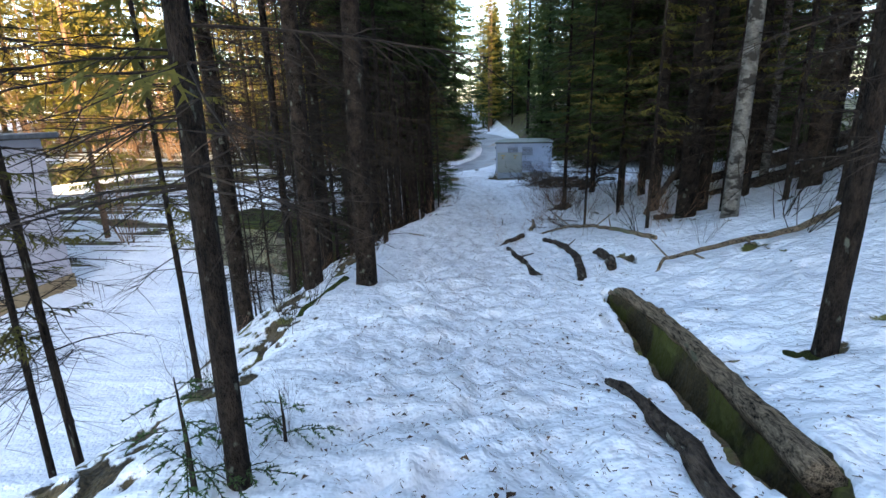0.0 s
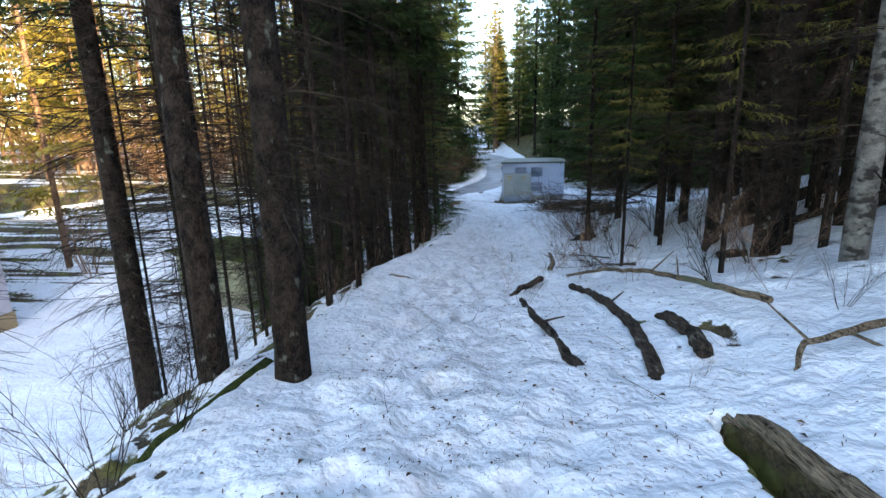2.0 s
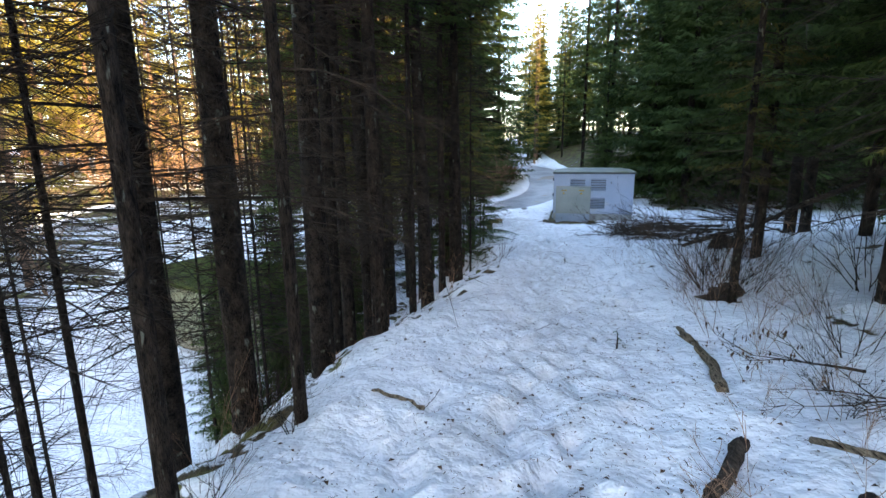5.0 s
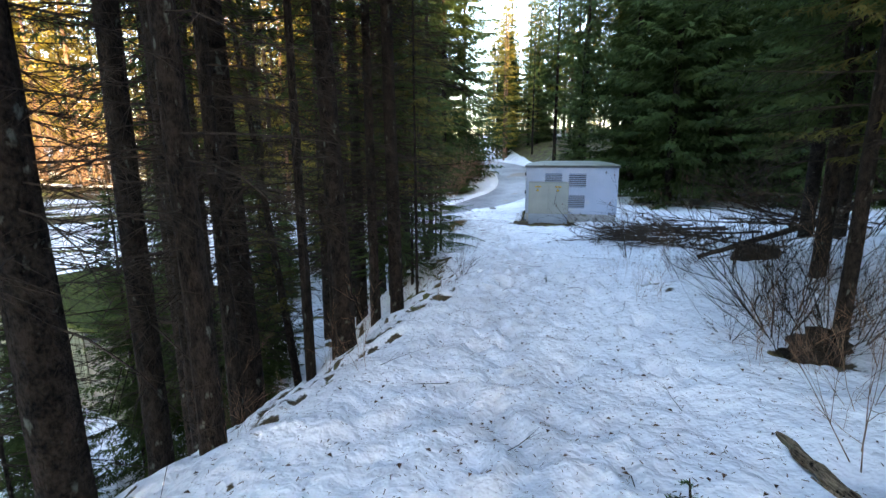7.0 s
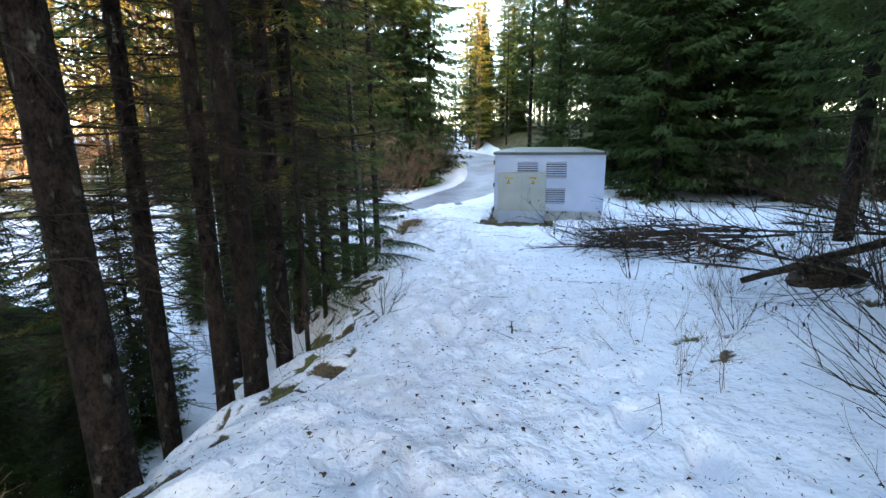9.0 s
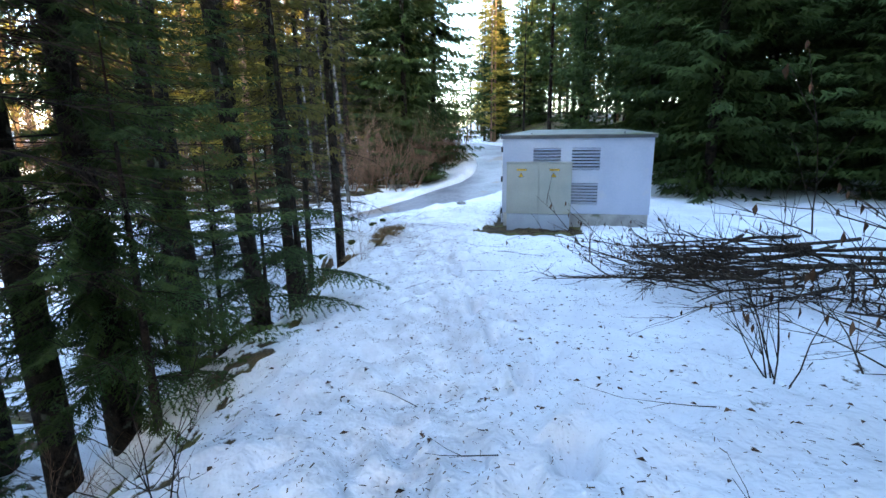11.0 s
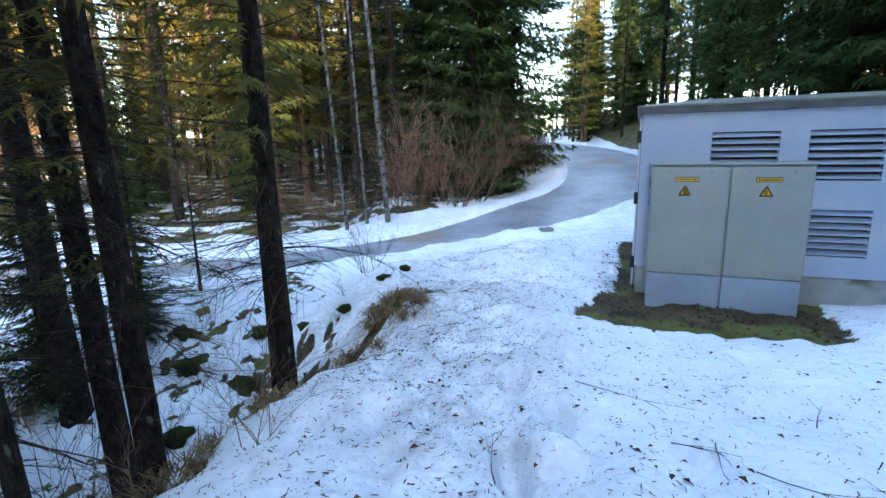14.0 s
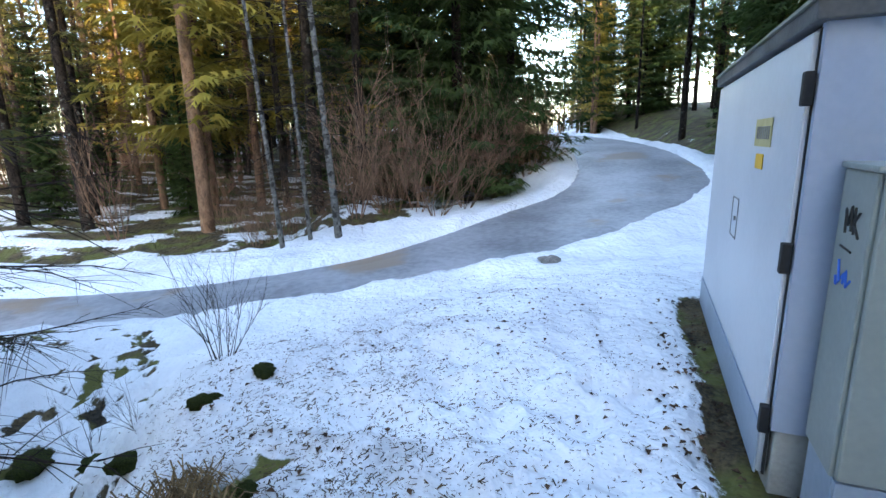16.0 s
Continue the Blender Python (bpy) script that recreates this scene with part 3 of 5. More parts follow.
GULLY = ((-0.17, 26.25, 0.17, 0, -0.6), (-1.25, 27.9, 0.13, 0, 0.3), (-1.75, 25.95, 0.24, 0, -1.5), (-3.6, 27.2, 0.34, 0, -2), (-0.95, 24.15, 0.26, 0, -4), (-0.85, 25.35, 0.2, 0, -1), (-0.25, 24.0, 0.09, 0, -2.5), (-2.4, 24.6, 0.3, 0, -2), (-4.4, 23.1, 0.36, 0, 0), (-2.9, 23.4, 0.32, 0, 0))
for x, y, w, lx, ly in GULLY:
    tree("spruce", x, y, w, 14, SPRUCE_TRUNKS, CROWN_THIN, DEAD[2:], "tall thin spruce trunk on the snowy gully slope", "tree", "spruces in the gully", (lx, ly))
# full spruces with green branches close to the ground
FULL = ((-0.75, 20.6, 0.22, 11.5), (8.4, 20.6, 0.24, 15.5), (9.6, 18.2, 0.24, 15.2), (7.2, 17.0, 0.2, 15.3), (11.95, 23.23, 0.24, 15.4), (10.24, 32.87, 0.37, 19.2), (12.68, 34.21, 0.37, 20.4), (10.0, 37.02, 0.37, 20.4), (15.12, 31.4, 0.37, 19.2), (12.56, 39.09, 0.37, 21.6), (18.05, 37.26, 0.37, 20.4), (15.85, 34.82, 0.37, 20.4), (19.88, 32.38, 0.37, 20.4), (11.46, 42.14, 0.37, 21.6), (15.0, 40.92, 0.37, 21.6), (22.32, 35.43, 0.37, 20.4), (0.12, 38.97, 0.29, 16.8), (-1.35, 41.16, 0.29, 18.0), (1.34, 42.02, 0.29, 18.0), (-2.93, 39.46, 0.24, 10.8), (9.39, 44.34, 0.29, 18.0), (10.24, 47.27, 0.29, 19.2), (8.78, 50.56, 0.29, 18.0), (10.97, 53.12, 0.29, 19.2), (8.17, 40.43, 0.22, 8.4))
for x, y, w, h in FULL:
    if x > 6 and y > 42:  # tall bare-stemmed spruces up the road
        tree("spruce", x, y, w, h + 2, SPRUCE_TRUNKS, CROWN_FAR, DEAD_FAR, "tall spruce with a bare lower trunk beside the road", "tree", "dense spruces")
        continue
    tree("spruce", x, y, w, h, SPRUCE_TRUNKS, CROWN_MID if 15 < h < 16 else CROWN_LOW if y < 30 and x < 0 else CROWN_FAR_LOW, DEAD[:2] if y < 24 else None, "dense dark green spruce with drooping low branches", "tree", "dense spruces")
# hillside on the right
HILL = ((2.75, 3.2, 0.15, 0), (6.15, 12.2, 0.42, 0), (7.0, 13.2, 0.28, 0), (7.5, 9.9, 0.38, 0), (5.1, 11.6, 0.24, 0), (3.3, 11.1, 0.06, 0), (8.6, 11.0, 0.3, 0), (3.65, 14.45, 0.12, 0), (5.2, 16.8, 0.18, 0),
        (5.0, 13.6, 0.2, 0), (9.5, 8.0, 0.3, 0), (6.2, 7.4, 0.22, 0), (5.2, 4.4, 0.24, 0), (10.5, 12.5, 0.28, 0), (9.2, 14.4, 0.26, 0), (7.6, 15.8, 0.24, 0), (11.5, 9.5, 0.26, 0), (5.9, 14.4, 0.2, 0),
        (5.65, 10.5, 0.26, 0), (5.1, 10.1, 0.38, 0), (3.9, 9.1, 0.07, 0), (6.6, 10.6, 0.2, 0), (6.9, 11.6, 0.17, 0), (5.6, 9.6, 0.12, 0), (8.0, 8.6, 0.2, 0), (7.4, 12.4, 0.14, 0), (4.6, 12.6, 0.09, 0), (6.4, 9.0, 0.1, 0), (8.8, 12.4, 0.18, 0))
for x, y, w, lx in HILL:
    tree("spruce", x, y, w, 15 if w > 0.12 else 9, SPRUCE_TRUNKS, CROWN_MID if y > 13.5 and w > 0.12 else CROWN_HIGH if w > 0.12 else CROWN_THIN, DEAD, "shade-dark spruce trunk with dead twigs on the snowy hillside", "tree", "spruces on the hillside")
for x, y, w, h in ((5.0, 8.35, 0.27, 14), (7.9, 12.0, 0.2, 12)):
    tree("birch", x, y, w, h, BIRCH_TRUNKS, None, DEAD_FAR, "old birch with pale flaking bark", "tree", "birches")


def forest(count, seed, x0, x1, y0, y1, allow, kinds, label, group):
    r, placed = random.Random(seed), []
    tries = 0
    while len(placed) < count and tries < count * 40:
        tries += 1
        x, y = r.uniform(x0, x1), r.uniform(y0, y1)
        if not allow(x, y) or any((x - a) ** 2 + (y - b) ** 2 < 1.7 for a, b in placed):
            continue
        placed.append((x, y))
        trunks, crowns, dead, h0, h1 = r.choice(kinds)
        tree("pine" if trunks is PINE_TRUNKS else "spruce", x, y, r.uniform(0.18, 0.34), r.uniform(h0, h1), trunks, crowns, dead, label, "tree", group, sink=0.2)


S_HIGH, S_LOW, S_THIN = (SPRUCE_TRUNKS, CROWN_FAR, DEAD_FAR, 14, 19), (SPRUCE_TRUNKS, CROWN_FAR_LOW, None, 9, 17), (SPRUCE_TRUNKS, CROWN_THIN, DEAD_FAR, 12, 17)
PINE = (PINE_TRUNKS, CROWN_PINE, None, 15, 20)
for x, y, w, ly in ((-2.63, 34.39, 0.1, -4), (-2.2, 34.7, 0.09, -2), (-1.65, 34.82, 0.15, -3.5)):
    tree("alder", x, y, w, 10, BIRCH_TRUNKS, None, DEAD_FAR, "slender pale alder stem beside the road", "tree", "alders", (0, ly))
S_OLIVE = (SPRUCE_TRUNKS, CROWN_THIN, DEAD_FAR, 11, 16)
far_rng = random.Random(19)
made = 0
while made < 6:
    x, y = far_rng.uniform(-15, -1.5), far_rng.uniform(36, 46)
    if road_near(x, y)[0] > 2.6:
        tree("spruce", x, y, 0.12, far_rng.uniform(4, 9), SPRUCE_TRUNKS, CROWN_FAR_LOW, None, "young dark green spruce beneath the taller forest", "tree", "forest beyond the road")
        made += 1
clear_of_road = lambda x, y: road_near(x, y)[0] > 3.6
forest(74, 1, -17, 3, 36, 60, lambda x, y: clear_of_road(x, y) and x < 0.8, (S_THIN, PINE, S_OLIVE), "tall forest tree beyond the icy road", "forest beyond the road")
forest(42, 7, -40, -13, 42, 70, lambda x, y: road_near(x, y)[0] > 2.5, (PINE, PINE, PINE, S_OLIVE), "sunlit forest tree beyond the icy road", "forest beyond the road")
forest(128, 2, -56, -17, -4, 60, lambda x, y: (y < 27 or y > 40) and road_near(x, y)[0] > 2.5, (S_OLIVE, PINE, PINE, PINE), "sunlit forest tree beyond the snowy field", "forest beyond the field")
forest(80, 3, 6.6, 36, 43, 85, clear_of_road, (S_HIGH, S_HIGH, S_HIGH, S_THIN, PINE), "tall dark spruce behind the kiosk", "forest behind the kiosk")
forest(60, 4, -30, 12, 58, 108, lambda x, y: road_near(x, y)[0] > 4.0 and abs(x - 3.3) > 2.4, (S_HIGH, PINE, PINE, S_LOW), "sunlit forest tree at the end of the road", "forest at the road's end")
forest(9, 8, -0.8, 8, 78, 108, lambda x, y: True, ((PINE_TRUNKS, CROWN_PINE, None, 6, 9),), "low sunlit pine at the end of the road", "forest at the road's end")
forest(58, 5, 8, 36, -10, 24, lambda x, y: True, (S_HIGH, S_THIN, S_HIGH, S_LOW), "dark spruce on the wooded hillside", "forest on the hillside")
# spruces out of view, added to help keep sun off the path
forest(18, 6, -5, 22, -26, -4, lambda x, y: abs(x) > 1.6, (S_HIGH, S_LOW), "unseen dark spruce added behind the path for shade", "forest behind the path")

# ---- electrical kiosk and cabinet ----
PAINT = material("pale_blue_grey_paint", (0.30, 0.36, 0.47), (0.36, 0.42, 0.53), 0.45, 1.6, 0.05, fine=30, spots=((0.40, 0.43, 0.47), 1.4, 0.66))
DOOR_PAINT = material("light_grey_door_paint", (0.48, 0.51, 0.57), (0.55, 0.58, 0.64), 0.4, 1.3, 0.04, fine=30)
CAB_PAINT = material("grey_green_cabinet_paint", (0.225, 0.255, 0.245), (0.285, 0.31, 0.295), 0.5, 2.2, 0.06, fine=40, spots=((0.25, 0.26, 0.215), 1.5, 0.62))
SKIRT = material("blue_grey_skirt", (0.23, 0.29, 0.37), (0.30, 0.36, 0.45), 0.5, 2.5, 0.06, fine=40)
CONCRETE = material("concrete_plinth", (0.24, 0.245, 0.24), (0.38, 0.385, 0.37), 0.9, 4, 0.4, fine=60, spots=((0.14, 0.15, 0.11), 2.0, 0.6))
ROOF = material("dark_roof_edge", (0.05, 0.055, 0.06), (0.10, 0.105, 0.11), 0.6, 5, 0.2)
ROOF_TOP = material("weathered_roof_sheet", (0.11, 0.12, 0.10), (0.20, 0.21, 0.18), 0.5, 2.0, 0.15, metal=0.2, spots=((0.12, 0.14, 0.07), 1.8, 0.58))
BLACK = material("black_gap", (0.008, 0.008, 0.009), (0.02, 0.02, 0.022), 0.8, 5, 0)
STEEL = material("dull_steel", (0.20, 0.20, 0.21), (0.32, 0.32, 0.33), 0.45, 9, 0.1, metal=0.8)
YELLOW = material("yellow_sign", (0.62, 0.36, 0.015), (0.70, 0.43, 0.025), 0.5, 6, 0)
FADED = material("faded_yellow_sign", (0.42, 0.37, 0.17), (0.52, 0.46, 0.24), 0.6, 12, 0)
INK = material("black_ink", (0.012, 0.012, 0.012), (0.03, 0.03, 0.03), 0.6, 8, 0)
BLUE_INK = material("blue_spray_paint", (0.03, 0.12, 0.55), (0.05, 0.18, 0.70), 0.6, 8, 0)

KX0, KX1, KY0, KY1, KTOP = -0.058, 2.45, 0.27, 2.36, 1.52
kiosk = thing("transformer_kiosk", KIOSK, "pale blue-grey metal transformer kiosk on a concrete plinth", "kiosk")
part("plinth", bevelled("plinth", [(KX0 + 0.015, KY0 + 0.015, -0.35, KX1 - 0.015, KY1 - 0.015, 0.22)], CONCRETE, 0.01), kiosk, "stained concrete plinth")


def kiosk_wall(name, x0, y0, x1, y1, holes=()):
    """A wall panel with its rectangular openings cut through: boxes between the holes."""
    boxes = []
    if not holes:
        boxes.append((x0, y0, 0.222, x1, y1, KTOP))
    else:
        cuts = sorted({x0, x1, *[h[0] for h in holes], *[h[2] for h in holes]})
        levels = sorted({0.222, KTOP, *[h[1] for h in holes], *[h[3] for h in holes]})
        for a, b in zip(cuts, cuts[1:]):
            for c, d in zip(levels, levels[1:]):
                if not any(h[0] <= a and h[2] >= b and h[1] <= c and h[3] >= d for h in holes):
                    boxes.append((a, y0, c, b, y1, d))
    g = Geo()
    for bx in boxes:
        g.box(*bx)
    me = g.mesh(name, PAINT)
    bm = bmesh.new()
    bm.from_mesh(me)
    bmesh.ops.remove_doubles(bm, verts=bm.verts[:], dist=0.0005)
    bm.to_mesh(me)
    bm.free()
    return part(name, me, kiosk)


VENTS = ((0.47, 1.10, 0.94, 1.36), (1.13, 0.98, 1.60, 1.36), (1.13, 0.39, 1.585, 0.755))
kiosk_wall("front_wall", KX0, KY0, KX1, KY0 + 0.04, VENTS)
kiosk_wall("back_wall", KX0, KY1 - 0.04, KX1, KY1)
kiosk_wall("side_wall", KX1 - 0.04, KY0 + 0.041, KX1, KY1 - 0.041)
kiosk_wall("side_wall", KX0 + 0.012, KY0 + 0.041, KX0 + 0.04, KY1 - 0.041)
for x0, z0, x1, z1 in VENTS:
    vent = part("vent", bevelled("vent", [(x0, KY0 + 0.06, z0, x1, KY0 + 0.07, z1)], BLACK, 0.001), kiosk, "dark ventilation opening with louvres")
    n = round((z1 - z0) / 0.052)
    slat = Geo()
    for k in range(1):
        a, b = Vector((x0 + 0.001, KY0 - 0.012, -0.014)), Vector((x1 - 0.001, KY0 - 0.012, -0.014))
        c, d = Vector((x1 - 0.001, KY0 + 0.03, 0.014)), Vector((x0 + 0.001, KY0 + 0.03, 0.014))
        t = Vector((0, 0.002, 0.006))
        slat.quad(a, b, c, d)
        slat.quad(d + t, c + t, b + t, a + t)
        slat.quad(a + t, b + t, b, a)
    mesh = slat.mesh("louvre", PAINT)
    for k in range(n):
        part("louvre", mesh, vent, m=pose(0, 0, z0 + (k + 0.5) * (z1 - z0) / n))
# roof: dark edge, low hipped sheet above it
part("roof_edge", bevelled("roof_edge", [(KX0 - 0.035, KY0 - 0.04, KTOP, KX1 + 0.035, KY1 + 0.04, KTOP + 0.055)], ROOF, 0.006), kiosk, "dark roof edge strip")
g = Geo()
z0, z1, m = KTOP + 0.055, KTOP + 0.16, 0.45
lo = [(KX0 - 0.045, KY0 - 0.05), (KX1 + 0.045, KY0 - 0.05), (KX1 + 0.045, KY1 + 0.05), (KX0 - 0.045, KY1 + 0.05)]
hi = [(KX0 + m, KY0 + 0.9), (KX1 - m, KY0 + 0.9), (KX1 - m, KY1 - 0.9), (KX0 + m, KY1 - 0.9)]
g.v = [(x, y, z0) for x, y in lo] + [(x, y, z0 + 0.012) for x, y in lo] + [(x, y, z1) for x, y in hi]
g.f = [(3, 2, 1, 0), (8, 9, 10, 11)] + [(i, (i + 1) % 4, 4 + (i + 1) % 4, 4 + i) for i in range(4)] + [(4 + i, 4 + (i + 1) % 4, 8 + (i + 1) % 4, 8 + i) for i in range(4)]
part("roof_sheet", g.mesh("roof_sheet", ROOF_TOP), kiosk, "weathered grey-green roof sheet")
for x in (0.42, 1.95):
    part("roof_bolt", bevelled("roof_bolt", [(x, KY0 - 0.03, z0 + 0.01, x + 0.03, KY0, z0 + 0.05)], STEEL, 0.004), kiosk)
# door on the side, with hinges, small flap and signs
door = part("door", bevelled("door", [(KX0 - 0.018, KY0 + 0.045, 0.03, KX0 + 0.010, KY1 - 0.02, KTOP - 0.02)], DOOR_PAINT, 0.005), kiosk, "light grey metal door")
part("door_sill", bevelled("door_sill", [(KX0 - 0.026, KY0 + 0.05, 0.02, KX0 - 0.019, KY1 - 0.03, 0.21)], SKIRT, 0.002), door, "grey lower door band")
hinge = bevelled("hinge", [(KX0 - 0.034, KY0 + 0.012, -0.05, KX0 - 0.004, KY0 + 0.044, 0.05)], BLACK, 0.005)
for z in (0.25, 0.82, 1.34):
    part("hinge", hinge, door, "black hinge", pose(0, 0, z))
part("door_gap", bevelled("door_gap", [(KX0 - 0.004, KY0 + 0.03, 0.03, KX0 + 0.004, KY0 + 0.043, KTOP - 0.01)], BLACK, 0.001), door)
g = Geo()
for bx in ((-0.002, 0, 0, 0, 0.006, 0.20), (-0.002, 0.16, 0, 0, 0.166, 0.20), (-0.002, 0, 0, 0, 0.16, 0.006), (-0.002, 0, 0.194, 0, 0.16, 0.2)):
    g.box(*bx)
flap = part("lock_flap", g.mesh("lock_flap", STEEL), door, "thin outline of a lock flap", pose(KX0 - 0.019, KY0 + 0.95, 0.70))
part("keyhole", bevelled("keyhole", [(KX0 - 0.026, KY0 + 1.0, 0.79, KX0 - 0.018, KY0 + 1.02, 0.81)], STEEL, 0.002), door)
sign = part("warning_plate", bevelled("warning_plate", [(KX0 - 0.022, KY0 + 0.42, 1.16, KX0 - 0.019, KY0 + 0.72, 1.27)], FADED, 0.001), door, "faded yellow warning plate")
part("warning_sticker", bevelled("warning_sticker", [(KX0 - 0.022, KY0 + 0.52, 1.07, KX0 - 0.019, KY0 + 0.66, 1.13)], YELLOW, 0.001), door, "small yellow sticker")
g = Geo()
for k in range(7):
    g.box(KX0 - 0.0235, KY0 + 0.45 + k * 0.035, 1.19, KX0 - 0.0225, KY0 + 0.472 + k * 0.035, 1.24)
part("sign_text", g.mesh("sign_text", STEEL), door)

CW, CD, CH = 1.10, 0.262, 1.13
cabinet = thing("electrical_cabinet", KIOSK @ pose(0.033, 0, 0), "grey-green double electrical cabinet with yellow warning signs", "cabinet")
part("body", bevelled("body", [(0.0, 0.03, 0.24, CW, CD, CH - 0.02)], CAB_PAINT, 0.008), cabinet)
part("side_skirt", bevelled("side_skirt", [(0.012, 0.036, -0.2, CW - 0.012, CD - 0.004, 0.238)], SKIRT, 0.006), cabinet, "blue-grey metal skirt")
part("top", bevelled("top", [(-0.012, 0.0, CH - 0.018, CW + 0.012, CD - 0.002, CH)], CAB_PAINT, 0.006), cabinet)
bolt = bevelled("lock", [(-0.009, -0.006, -0.009, 0.009, 0.006, 0.009)], STEEL, 0.003)


def triangle_sign(parent, x, z):
    bm = bmesh.new()
    bm.faces.new([bm.verts.new((x + math.cos(a) * 0.042, 0.0005, z + math.sin(a) * 0.042)) for a in (radians(90), radians(210), radians(330))])
    bmesh.ops.solidify(bm, geom=bm.faces[:], thickness=0.002)
    me = bpy.data.meshes.new("warning_triangle")
    bm.to_mesh(me)
    bm.free()
    me.materials.append(YELLOW)
    ob = part("warning_triangle", me, parent, "yellow warning triangle with a black bolt")
    g = Geo()
    p = [Vector((x + math.cos(q) * 0.048, 0, z + math.sin(q) * 0.048)) for q in (radians(90), radians(210), radians(330))]
    for i in range(3):
        g.tube([p[i] + Vector((0, -0.002, 0)), p[(i + 1) % 3] + Vector((0, -0.002, 0))], [0.004, 0.004], 4)
    g.tube([(x + 0.006, -0.003, z + 0.024), (x - 0.006, -0.003, z + 0.002), (x + 0.006, -0.003, z), (x - 0.004, -0.003, z - 0.018)], [0.003, 0.004, 0.004, 0.001], 4)
    part("triangle_print", g.mesh("triangle_print", INK), parent)


for k in range(2):
    x0, x1 = 0.012 + k * CW / 2, CW / 2 - 0.006 + k * (CW / 2 - 0.006)
    leaf = part("door", bevelled("door", [(x0, 0.004, 0.245, x1, 0.028, CH - 0.03)], CAB_PAINT, 0.005), cabinet)
    part("skirt_plate", bevelled("skirt_plate", [(x0, 0.01, -0.18, x1, 0.034, 0.236)], SKIRT, 0.004), cabinet, "blue-grey lower plate")
    for u in (0.22, 0.78):
        part("lock", bolt, leaf, m=pose(x0 + (x1 - x0) * u, 0.004, CH - 0.075))
    part("lock", bolt, leaf, m=pose(x0 + (x1 - x0) * 0.52, 0.004, 0.29))
    plate = part("warning_plate", bevelled("warning_plate", [(x0 + 0.16, 0.0005, 0.985, x0 + 0.33, 0.0038, 1.022)], INK, 0.001), leaf, "yellow warning plate with black letters")
    part("plate_face", bevelled("plate_face", [(x0 + 0.165, -0.0015, 0.99, x0 + 0.325, 0.0003, 1.017)], YELLOW, 0.0004), plate)
    g = Geo()
    for c in range(9):
        g.box(x0 + 0.176 + c * 0.0158, -0.003, 0.996, x0 + 0.186 + c * 0.0158, -0.0017, 1.011)
    part("plate_text", g.mesh("plate_text", INK), plate)
    triangle_sign(leaf, x0 + 0.235, 0.905)
# scribbles on the side of the cabinet
g = Geo()
for pts in (((0.11, 0.93), (0.10, 1.0), (0.125, 0.955), (0.14, 1.01), (0.15, 0.94)), ((0.17, 0.935), (0.165, 1.01), (0.163, 0.97), (0.2, 1.0), (0.163, 0.965), (0.205, 0.93)), ((0.09, 0.89), (0.17, 0.885))):
    g.tube([(-0.002, CD + 0.03 - y, z) for y, z in pts], [0.004] * len(pts), 4)
part("black_graffiti", g.mesh("black_graffiti", INK), cabinet, "black marker scribble")
g = Geo()
g.tube([(-0.002, CD + 0.03 - y, z) for y, z in ((0.10, 0.85), (0.12, 0.79), (0.10, 0.775), (0.09, 0.80))], [0.004] * 4, 4)
g.tube([(-0.002, CD + 0.03 - y, z) for y, z in ((0.13, 0.80), (0.15, 0.82), (0.15, 0.79), (0.165, 0.83), (0.175, 0.785), (0.2, 0.81))], [0.004] * 6, 4)
part("blue_graffiti", g.mesh("blue_graffiti", BLUE_INK), cabinet, "blue marker scribble")

# ---- logs, stumps, brush and shrubs ----
def log_mesh(points, r0, r1, seed, mat, sides=22, stubs=()):
    """A bent, tapering log with rough bark and broken branch stubs."""
    r, g = random.Random(seed), Geo()
    pts = [Vector(p) for p in points]
    fine, n = [], 7
    for i in range(len(pts) - 1):
        for k in range(n):
            fine.append(pts[i].lerp(pts[i + 1], k / n))
    fine.append(pts[-1])
    for k, p in enumerate(fine[1:-1]):
        p += Vector((r.uniform(-1, 1), r.uniform(-1, 1), r.uniform(-1, 1))) * 0.012
    g.tube(fine, [(r0 + (r1 - r0) * k / (len(fine) - 1)) * r.uniform(0.95, 1.05) for k in range(len(fine))], sides, 0.06, r, True, 0.10)
    for at, way, length, w in stubs:
        p = fine[int(at * (len(fine) - 1))]
        d = Vector(way).normalized()
        g.tube([p, p + d * length * 0.6, p + d * length], [w * 1.25, w, w * 0.55], 8, 0.12, r)
    return g.mesh("log", mat, True)


def lay(points, lift):
    """Points on the snow, raised by lift."""
    return [(x, y, height(x, y, False) + 0.4 * trench(x, y) + lift) for x, y in points]


def log(label, points, lift, r0, r1, seed, mat, stubs=(), name="log", ends=(-0.2,)):
    pts = lay(points, lift - 0.02)
    ends = tuple(ends) + (0.0,) * len(pts)
    pts = [(x, y, z + e) for (x, y, z), e in zip(pts, ends)]
    return tagged(new(name, log_mesh(pts, r0, r1, seed, mat, stubs=stubs)), label, "log")


log("long fissured log beside a dark trench", ((2.02, 6.1), (2.1, 5.3), (2.14, 4.7), (2.12, 3.9), (1.97, 2.9), (1.76, 1.9)), 0.04, 0.06, 0.095, 1, LOG_BARK, ((0.5, (0.05, 0.9, 0.6), 0.17, 0.035), (0.72, (1, 0.15, 0.05), 0.42, 0.02)))
log("dark wet log half sunk in the snow", ((1.16, 3.7), (1.23, 2.9), (1.22, 2.1), (1.12, 1.35)), 0.035, 0.045, 0.065, 2, DARK_LOG)
